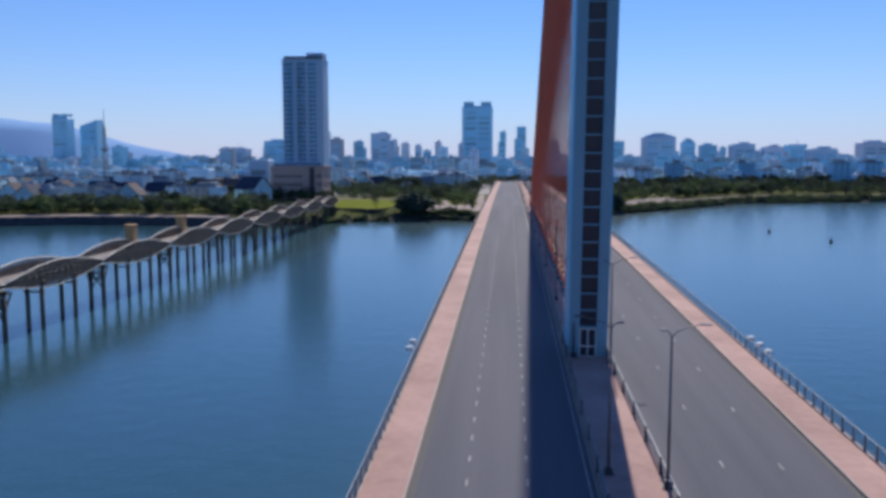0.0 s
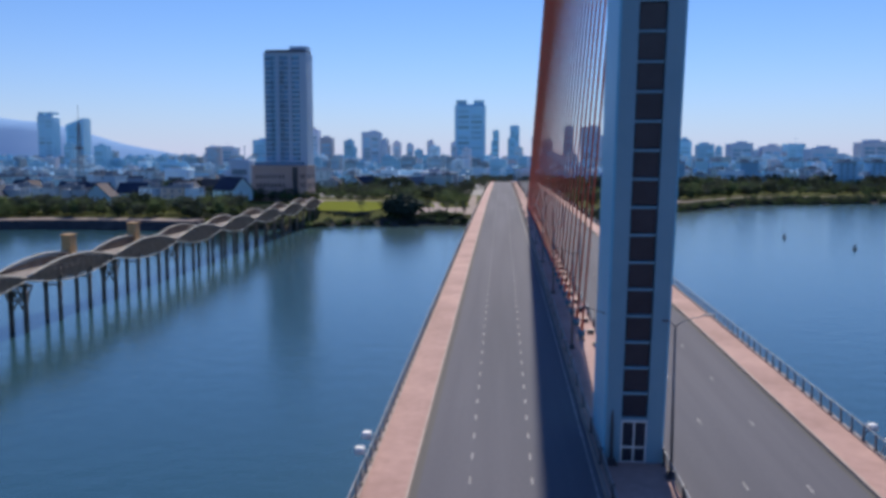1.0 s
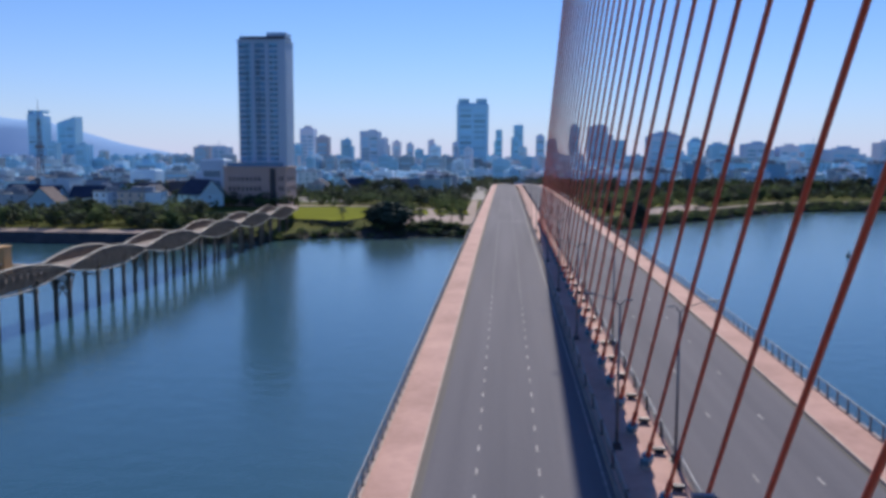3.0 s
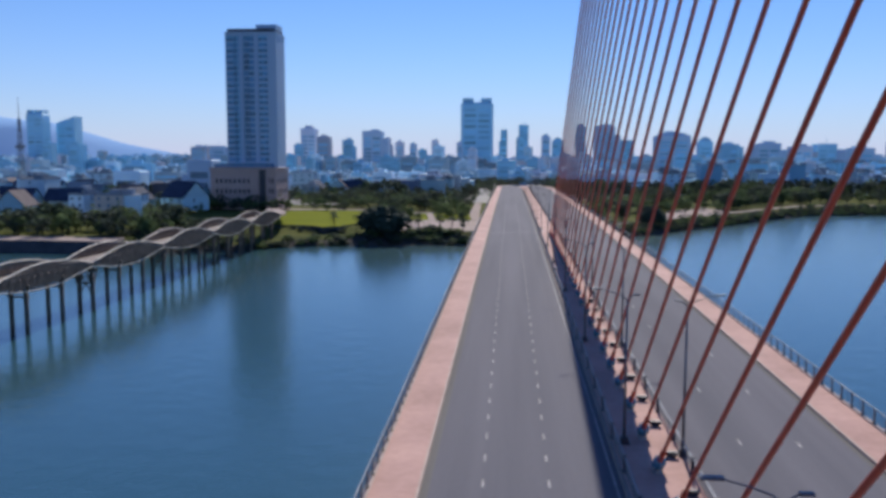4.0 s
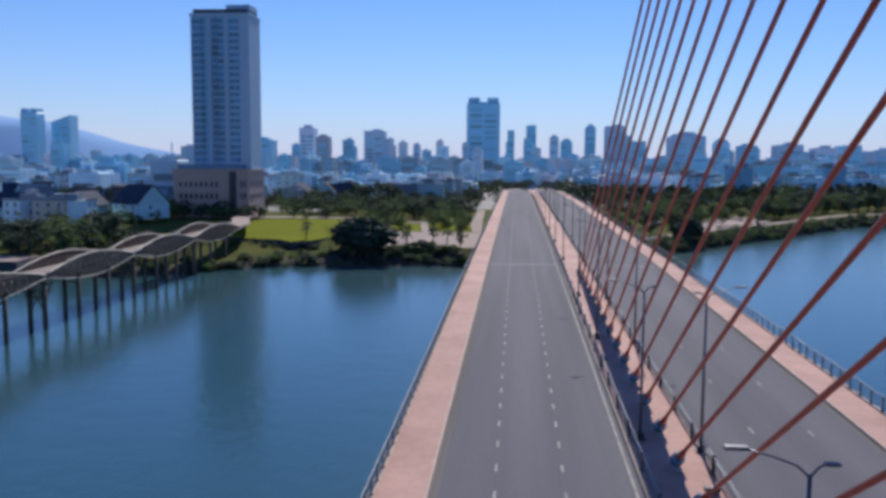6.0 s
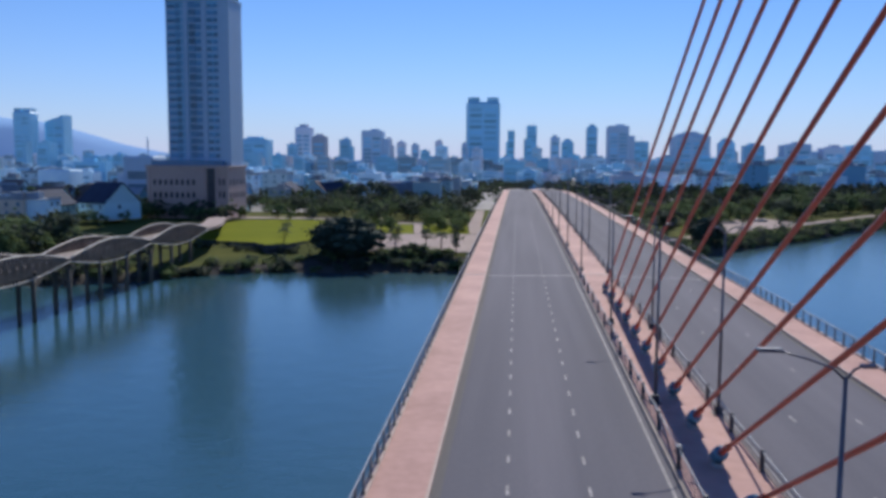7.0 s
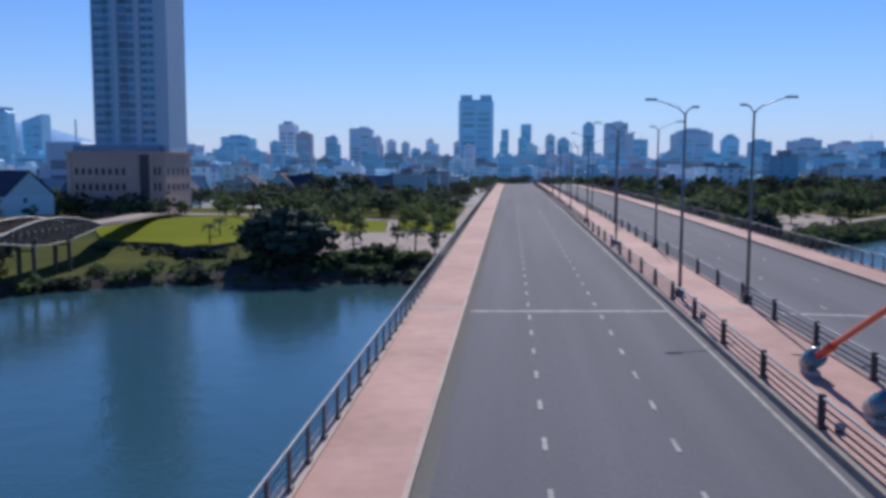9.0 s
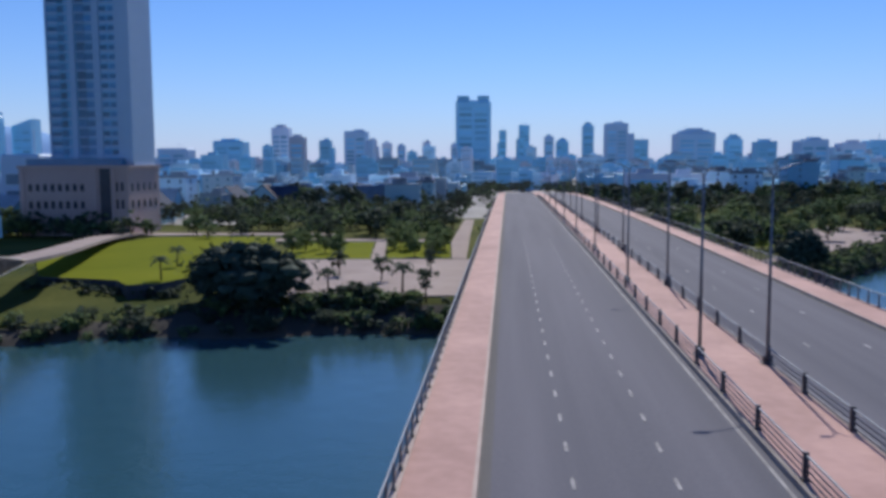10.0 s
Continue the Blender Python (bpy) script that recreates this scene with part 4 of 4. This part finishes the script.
# ---- trees ----
def tree_kind(name, seed, h, spread, leaf, label, clumps=85, leaves=900):
    rng = random.Random(seed)
    t = thing(name, pose(0, 0, 0), label, "tree", "trees of the bank")
    bm = bmesh.new()
    fork = h * 0.22
    tube(bm, [(0, 0, -0.6), (0.1, 0, fork * 0.5), (0, 0.1, fork)], h * 0.03, 8, h * 0.02)
    tips = []
    for k in range(6):
        a = k * 1.05 + rng.uniform(-0.3, 0.3)
        r = spread * rng.uniform(0.35, 0.6)
        tip = (r * math.cos(a), r * math.sin(a), h * rng.uniform(0.45, 0.78))
        tube(bm, [(0, 0.1, fork * 0.9), (tip[0] * 0.5, tip[1] * 0.5, (fork + tip[2]) / 2 + 0.3), tip], h * 0.014, 6, h * 0.005)
        tips.append(tip)
    part("trunk", bm, BARK, t, smooth=True)
    vs, fs = [], []
    centres = []
    lobes = [(x, y, z, spread * rng.uniform(0.32, 0.5)) for x, y, z in tips] + [(0, 0, h * 0.78, spread * 0.5), (spread * 0.3, 0, h * 0.4, spread * 0.4), (-spread * 0.3, 0.2 * spread, h * 0.38, spread * 0.4)]
    ico = [(0, 0, 1), (0.894, 0, 0.447), (0.276, 0.851, 0.447), (-0.724, 0.526, 0.447), (-0.724, -0.526, 0.447), (0.276, -0.851, 0.447), (0.724, 0.526, -0.447), (-0.276, 0.851, -0.447), (-0.894, 0, -0.447), (-0.276, -0.851, -0.447), (0.724, -0.526, -0.447), (0, 0, -1)]
    tri = [(0, 1, 2), (0, 2, 3), (0, 3, 4), (0, 4, 5), (0, 5, 1), (1, 6, 2), (2, 7, 3), (3, 8, 4), (4, 9, 5), (5, 10, 1), (6, 7, 2), (7, 8, 3), (8, 9, 4), (9, 10, 5), (10, 6, 1), (11, 7, 6), (11, 8, 7), (11, 9, 8), (11, 10, 9), (11, 6, 10)]
    for _ in range(clumps):
        lx, ly, lz, lr = rng.choice(lobes)
        v = Vector((rng.gauss(0, 1), rng.gauss(0, 1), rng.gauss(0, 0.8))).normalized() * lr * rng.uniform(0.55, 1.05)
        c = Vector((lx, ly, lz)) + Vector((v.x, v.y, v.z * 0.75))
        centres.append(c)
        s = spread * rng.uniform(0.09, 0.17) * (1.25 if clumps < 40 else 1.0)
        o = len(vs)
        vs += [tuple(c + Vector((q[0], q[1], q[2] * 0.7)) * s * rng.uniform(0.6, 1.3)) for q in ico]
        fs += [tuple(i + o for i in f) for f in tri]
    for _ in range(leaves):
        c = rng.choice(centres) + Vector((rng.gauss(0, 1), rng.gauss(0, 1), rng.gauss(0, 0.8))) * spread * 0.12
        u = Vector((rng.gauss(0, 1), rng.gauss(0, 1), rng.gauss(0, 0.6))).normalized()
        w = u.cross(Vector((rng.gauss(0, 1), rng.gauss(0, 1), rng.gauss(0, 1)))).normalized()
        s = rng.uniform(0.2, 0.42) * (0.6 + spread * 0.06)
        o = len(vs)
        vs += [tuple(c + u * s), tuple(c + w * s * 0.6), tuple(c - u * s), tuple(c - w * s * 0.6)]
        fs.append((o, o + 1, o + 2, o + 3))
    me = bpy.data.meshes.new("crown")
    me.from_pydata(vs, [], fs)
    me.materials.append(leaf)
    crown = new("crown", me)
    crown.parent = t
    return t


TREES = [tree_kind("tree", 1, 8, 4.2, LEAF, "green broadleaf park tree"), tree_kind("tree", 2, 9.5, 5.0, LEAF, "green broadleaf park tree"),
         tree_kind("tree", 3, 6.0, 2.5, LEAF, "small green park tree"), tree_kind("tree", 4, 9, 5.5, LEAF2, "dark spreading tree on the bank"), tree_kind("tree", 5, 5, 1.9, LEAF, "young light green tree", 60, 700)]
SLIM = tree_kind("tree", 6, 6.5, 2.2, LEAF2, "slim dark tree on the plaza", 45, 500)


def palm():
    rng = random.Random(41)
    t = thing("palm_tree", pose(0, 0, 0), "small palm with drooping dark fronds", "tree", "trees of the bank")
    bm = bmesh.new()
    tube(bm, [(0, 0, -0.4), (0.1, 0.05, 2.0), (0.05, 0.1, 4.2)], 0.2, 8, 0.13)
    part("trunk", bm, BARK, t, smooth=True)
    bm = bmesh.new()
    for k in range(16):
        a = k * 2.4
        up, reach = rng.uniform(0.1, 1.5), rng.uniform(1.7, 2.4)
        spine = [Vector((0.05 + math.cos(a) * reach * u, 0.1 + math.sin(a) * reach * u, 4.1 + up * math.sin(2.2 * u) * 1.1 - 1.3 * u * u)) for u in (0, 0.25, 0.5, 0.75, 1)]
        side = Vector((-math.sin(a), math.cos(a), 0))
        for p, q, wide in zip(spine, spine[1:], (0.3, 0.45, 0.4, 0.22)):
            for sg in (-1, 1):
                bm.faces.new([bm.verts.new(c) for c in (p, p.lerp(q, 0.8), q.lerp(p, 0.1) + side * sg * wide - Vector((0, 0, wide * 0.5)), p.lerp(q, 0.3) + side * sg * wide - Vector((0, 0, wide * 0.4)))])
    part("crown", bm, LEAF2, t)
    return t


PALM = palm()
BUSHES = [tree_kind("bush", 11, 2.6, 2.6, LEAF2, "dense dark bush at the waterside", 60, 700), tree_kind("bush", 12, 2.0, 2.4, LEAF, "green bush at the waterside", 60, 700)]
for b in BUSHES:
    tagged(b, category="bush", group="bushes of the bank")
big_tree = tree_kind("tree", 21, 10.0, 10.5, SHADELEAF, "large dark spreading tree at the water's edge", 300, 5200)
big_tree.matrix_basis = pose(-51, 469, 3.0) @ Matrix.Diagonal((1.18, 1.05, 0.98, 1))


copy_thing(big_tree, pose(63, 528, 2.6, 0, 0, 70)).scale = (0.7, 0.7, 0.8)


def plant(kinds, spots, seed):
    rng = random.Random(seed)
    for x, y, z in spots:
        k = rng.choice(kinds)
        s = rng.uniform(0.8, 1.25)
        m = pose(x, y, z, 0, 0, rng.uniform(0, 360))
        if k.get("placed"):
            o = copy_thing(k, m)
            o.scale = (s, s, s * rng.uniform(0.9, 1.1))
        else:
            k.matrix_basis = m
            k["placed"] = 1


def thicket(name, kinds, spots, seed, label, category):
    """Plants past counting, joined: crowns and trunks in one mesh of kind stuff."""
    rng = random.Random(seed)
    vs, fs, ms, n = [], [], [], 0
    mats = []
    shapes = []
    for k in kinds:
        for c in k.children:
            me = c.data
            co = np.empty(len(me.vertices) * 3)
            me.vertices.foreach_get("co", co)
            if me.materials[0] not in mats:
                mats.append(me.materials[0])
            shapes.append((k, co.reshape(-1, 3), [tuple(p.vertices) for p in me.polygons], mats.index(me.materials[0])))
    for x, y, z in spots:
        k = rng.choice(kinds)
        a, sc = rng.uniform(0, 6.283), rng.uniform(0.75, 1.25)
        c, d = math.cos(a) * sc, math.sin(a) * sc
        for kk, co, polys, mi in shapes:
            if kk is not k:
                continue
            vs.append(np.column_stack((co[:, 0] * c - co[:, 1] * d + x, co[:, 0] * d + co[:, 1] * c + y, co[:, 2] * sc + z)))
            fs += [tuple(i + n for i in p) for p in polys]
            ms += [mi] * len(polys)
            n += len(co)
    me = bpy.data.meshes.new(name)
    me.from_pydata(np.vstack(vs).tolist(), [], fs)
    for mt in mats:
        me.materials.append(mt)
    me.polygons.foreach_set("material_index", ms)
    return tagged(new(name, me), label, category, kind="stuff")


SMALL = [tree_kind("tree", 31, 7.5, 4.2, LEAF, "green tree", 26, 200), tree_kind("tree", 32, 8.5, 5.0, LEAF2, "dark tree", 26, 200), tree_kind("tree", 33, 5.5, 3.4, LEAF, "green tree", 24, 180)]
FAR = [tree_kind("tree", 36, 8.5, 5.5, LEAF2, "dark tree", 16, 40), tree_kind("tree", 37, 7, 4.8, LEAF, "green tree", 16, 40)]
HIGH = [tree_kind("tree", 38, 14, 6.5, LEAF2, "tall dark tree", 30, 110), tree_kind("tree", 39, 12, 6.0, LEAF, "tall green tree", 30, 110)]
SHRUB = [tree_kind("bush", 34, 2.4, 2.6, LEAF2, "dark shrub", 18, 140), tree_kind("bush", 35, 1.8, 2.4, LEAF, "green shrub", 18, 140)]


def greenery():
    rng = random.Random(17)
    park, left_bank, right_bank, bushes = [], [], [], []
    woods, far_woods, shrubs, belt, wall_shrubs = [], [], [], [], []
    for _ in range(62):
        x, y = rng.uniform(-63, -20), rng.uniform(533, 600)
        if 574 < y < 586 or -44 < x + (y - 530) * 0.14 < -33:
            continue
        park.append((x, y, LAND))
    for _ in range(14):
        x = rng.uniform(62, 100)
        park.append((x, 558 + (x - 62) * 1.9 + rng.uniform(-5, 12), LAND))
    plaza_trees = ((-37, 474, LAND), (-44, 479, LAND), (-30, 492, LAND), (-21.6, 509, LAND), (-19, 470, LAND), (-24, 477, LAND), (-40, 500, LAND))
    for _ in range(270):
        x, y = rng.uniform(-190, -2), rng.uniform(583, 735)
        if -24 < x < -12 or (x < -112 and 588 < y < 640):
            continue
        woods.append((x, y, LAND))
    for _ in range(75):
        x, y = rng.uniform(-185, -118), rng.uniform(558, 597)
        if x < -150 and y < 585 or y < 590 + (x + 118) * 0.1 - 12:
            continue
        woods.append((x, y, LAND))
    for _ in range(70):
        woods.append((rng.uniform(-126, -30), rng.uniform(606, 690), LAND))
    for _ in range(90):
        x = rng.uniform(-330, -128)
        left_bank.append((x, shore(x) + 13 + 50 * rng.random() ** 1.5, LAND))
    for _ in range(260):
        x = rng.uniform(-480, -150)
        woods.append((x, shore(x) + rng.uniform(30, 300), LAND))
    for _ in range(70):
        x = rng.uniform(36, 200)
        right_bank.append((x, shore(x) + 25 + 70 * rng.random(), LAND))
    for _ in range(430):
        x = rng.uniform(30, 620)
        o = rng.uniform(30, 210)
        if o < 95 and x < 260 and rng.random() < 0.6:
            continue
        far_woods.append((x, shore(x) + o, LAND))
    for _ in range(110):
        x, y = rng.uniform(-110, 130), rng.uniform(740, 1000)
        if abs(x - XC) > 24:
            far_woods.append((x, y, LAND))
    for _ in range(60):
        far_woods.append((rng.uniform(-40, 55), rng.uniform(940, 1010), LAND))
    for _ in range(900):
        y = 690 + 900 * rng.random() ** 1.4
        x = rng.uniform(-0.62, 0.6) * y
        if abs(x - XC) > 24:
            belt.append((x, y, LAND))
    for _ in range(260):
        belt.append((rng.uniform(36, 520), rng.uniform(690, 860), LAND))
    high = []
    for _ in range(210):
        x = rng.uniform(34, 560)
        high.append((x, 735 + 0.16 * x + rng.uniform(-28, 32), LAND))
    for _ in range(26):
        high.append((rng.uniform(-125, -26), rng.uniform(690, 745), LAND))
    for _ in range(30):
        high.append((rng.uniform(-230, -158), rng.uniform(600, 650), LAND))
    for _ in range(70):
        x = rng.uniform(-112, 10)
        o = rng.uniform(1.5, 12)
        if -112 < x < -60 and o > 4.5 and rng.random() < 0.7:
            continue
        bushes.append((x, shore(x) + o, bank(x, o) - 0.3))
    for _ in range(520):
        x = rng.uniform(-330, 420)
        o = rng.uniform(0.5, 13)
        if x < -133:
            continue
        if -124 < x < -58 and o > 4 and rng.random() < 0.8:
            continue
        shrubs.append((x, shore(x) + o, bank(x, o) - 0.4))
    for _ in range(420):
        x = rng.uniform(40, 330)
        o = rng.uniform(0.3, 9)
        shrubs.append((x, shore(x) + o, bank(x, o) - 0.4))
    for _ in range(160):
        x = rng.uniform(-330, -108)
        o = 10 + 40 * rng.random()
        woods.append((x, shore(x) + o, bank(x, o)))
    for _ in range(80):
        x = rng.uniform(-124, -70)
        wall_shrubs.append((x, 487.5 - 0.2 * (x + 75) + (15 if x < -101 else 0) * (-101 - x) / 12 + rng.uniform(-4, -1), 1.6))
    for _ in range(60):
        x = rng.uniform(-146, -121)
        o = rng.uniform(8, 70)
        wall_shrubs.append((x, shore(x) + o, bank(x, o) - 0.3))
    for _ in range(9):
        x = rng.uniform(-126, -60)
        o = rng.uniform(6, 20)
        shrubs.append((x, shore(x) + o, bank(x, o) - 0.3))
    plant([TREES[2], TREES[4], TREES[4]], park, 5)
    plant([PALM, SLIM, SLIM], plaza_trees, 15)
    plant([PALM], ((-74, 489.5, LAND + 0.5), (-79, 511, LAND + 0.5)), 16)
    plant([TREES[3], TREES[2], TREES[0]], left_bank, 6)
    plant(TREES[:4], right_bank, 7)
    plant(BUSHES, bushes, 8)
    thicket("woods", SMALL, woods, 9, "green trees crowded behind the park", "trees")
    thicket("woods", SMALL[:2], far_woods, 10, "green tree belt along the far bank", "trees")
    thicket("woods", FAR, belt, 12, "dark tree belts between the city blocks", "trees")
    thicket("woods", HIGH, high, 14, "tall trees in front of the city blocks", "trees")
    thicket("shrubs", SHRUB[:1], wall_shrubs, 13, "dark shrubs below the lawn's wall", "shrubs")
    thicket("shrubs", SHRUB, shrubs, 11, "dark shrubs crowding the waterside", "shrubs")
    for k in SMALL + SHRUB + FAR + HIGH:
        for c in list(k.children) + [k]:
            bpy.data.objects.remove(c)


greenery()


# ---- small things ----
def promenade():
    bm = bmesh.new()
    rows = []
    for x in range(40, 430, 6):
        y = shore(x)
        rows.append([bm.verts.new((x, y + o, LAND + z)) for o, z in ((15, -0.6), (15, 0.25), (22, 0.25), (22, -0.6))])
    for a, b in zip(rows, rows[1:]):
        for k in range(3):
            bm.faces.new((a[k], b[k], b[k + 1], a[k + 1]))
    tagged(link("pavement_7", bm, PLAZA), "pale riverside promenade along the far bank", "promenade", kind="structure")


promenade()


def quay():
    """A low dark river wall with a pale walk on top."""
    for nm, prof, material, label, kind in (("wall_quay", ((-1.9, -2.0), (-1.5, 4.3), (-0.6, 4.3), (-0.6, -2.0)), RETAIN, "dark river wall", "river wall"),
                                            ("pavement_11", ((-0.6, 2.5), (-0.6, 4.2), (11.0, 4.55), (11.0, 3.5)), PLAZA, "pale walk along the river wall", "walk")):
        bm = bmesh.new()
        rows = [[bm.verts.new((x, shore(x) + o, z)) for o, z in prof] for x in range(-560, -134, 6)]
        for a, b in zip(rows, rows[1:]):
            for k in range(len(prof) - 1):
                bm.faces.new((a[k], b[k], b[k + 1], a[k + 1]))
        bm.faces.new(rows[-1])
        bm.faces.new(rows[0][::-1])
        tagged(link(nm, bm, material), label, kind, kind="structure")


quay()


def cable_light():
    t = thing("spotlight", pose(0, 0, 0), "dark drum spotlight lying low on the central reserve", "spotlight", "spotlights under the cables")
    bm = bmesh.new()
    tube(bm, [(-0.42, 0, 0.3), (-0.38, 0, 0.3), (0.38, 0, 0.3), (0.42, 0, 0.3)], 0.15, 12)
    part("housing", bm, DARK, t, smooth=True)
    part("visor", one_box(-0.4, -0.24, 0.38, 0.4, 0.1, 0.42), DARK, t)
    part("bracket", one_box(-0.3, -0.06, 0, 0.3, 0.06, 0.2, bevel=0.02), DARK, t)
    return t


light = cable_light()
for i in range(24):
    y = 102.1 + 6.1 * i
    m = pose(XC + 1.25, y, road(y) + 0.25, 0, 0, -8)
    if i == 0:
        light.matrix_basis = m
    else:
        copy_thing(light, m)


def box_light():
    t = thing("box_spotlight", pose(0, 0, 0), "grey box spotlight on a yoke beside the railing", "spotlight", "box spotlights of the reserve")
    part("yoke", one_box(-0.32, -0.05, 0, 0.32, 0.05, 0.5, bevel=0.02), DARK, t)
    bm = bmesh.new()
    box(bm, -0.28, -0.16, 0.22, 0.28, 0.2, 0.62, bevel=0.03)
    bmesh.ops.rotate(bm, verts=bm.verts[:], cent=(0, 0, 0.4), matrix=Matrix.Rotation(radians(-35), 3, "X"))
    part("housing", bm, HOODGREY, t)
    part("cable_box", one_box(-0.12, 0.22, 0, 0.12, 0.42, 0.16, bevel=0.02), DARK, t)
    return t


box_lamp = box_light()
for i, y in enumerate((272.1, 281.2, 287.0, 300.4, 305.8, 318.1, 336.8)):
    m = pose(XC - 1.55, y, road(y) + 0.25, 0, 0, 12 if i % 2 else -10)
    if i == 0:
        box_lamp.matrix_basis = m @ Matrix.Scale(0.7, 4)
    else:
        copy_thing(box_lamp, m @ Matrix.Scale(0.7, 4))


def pylon_floodlight():
    t = thing("floodlight", pose(0, 0, 0), "white floodlight on a bracket outside the railing", "floodlight", "floodlights aimed at the pylon")
    bm = bmesh.new()
    tube(bm, [(-0.35, 0, -0.05), (-0.2, 0, 0.1), (0, 0, 0.6), (0.35, 0, 0.75)], 0.05, 8)
    part("bracket", bm, RAIL, t, smooth=True)
    bm = bmesh.new()
    box(bm, 0.1, -0.38, 0.7, 0.75, 0.38, 1.15, bevel=0.1)
    part("lamp_head", bm, WHITE, t)
    return t


flood = pylon_floodlight()
k = 0
for x, ys, turn in ((XC - K3 - 0.4, (93.0, 96.0), 180), (XC + K3 + 0.4, (94.0, 97.0, 100.0), 0)):
    for y in ys:
        m = pose(x, y, road(y) + fall(x) + 0.3, 0, 0, turn)
        if k == 0:
            flood.matrix_basis = m
        else:
            copy_thing(flood, m)
        k += 1


def buoys():
    for x, y in ((117.5, 407.0), (129.0, 363.5)):
        t = thing("buoy", pose(x, y, 0), "dark channel buoy floating on the river", "buoy", "buoys on the river")
        bm = bmesh.new()
        tube(bm, [(0, 0, -0.4), (0, 0, 0.1), (0, 0, 0.6)], 0.95, 12, 0.7)
        part("float", bm, DARK, t)
        bm = bmesh.new()
        tube(bm, [(0, 0, 0.6), (0, 0, 2.2)], 0.35, 8, 0.12)
        part("marker", bm, DARK, t)


buoys()
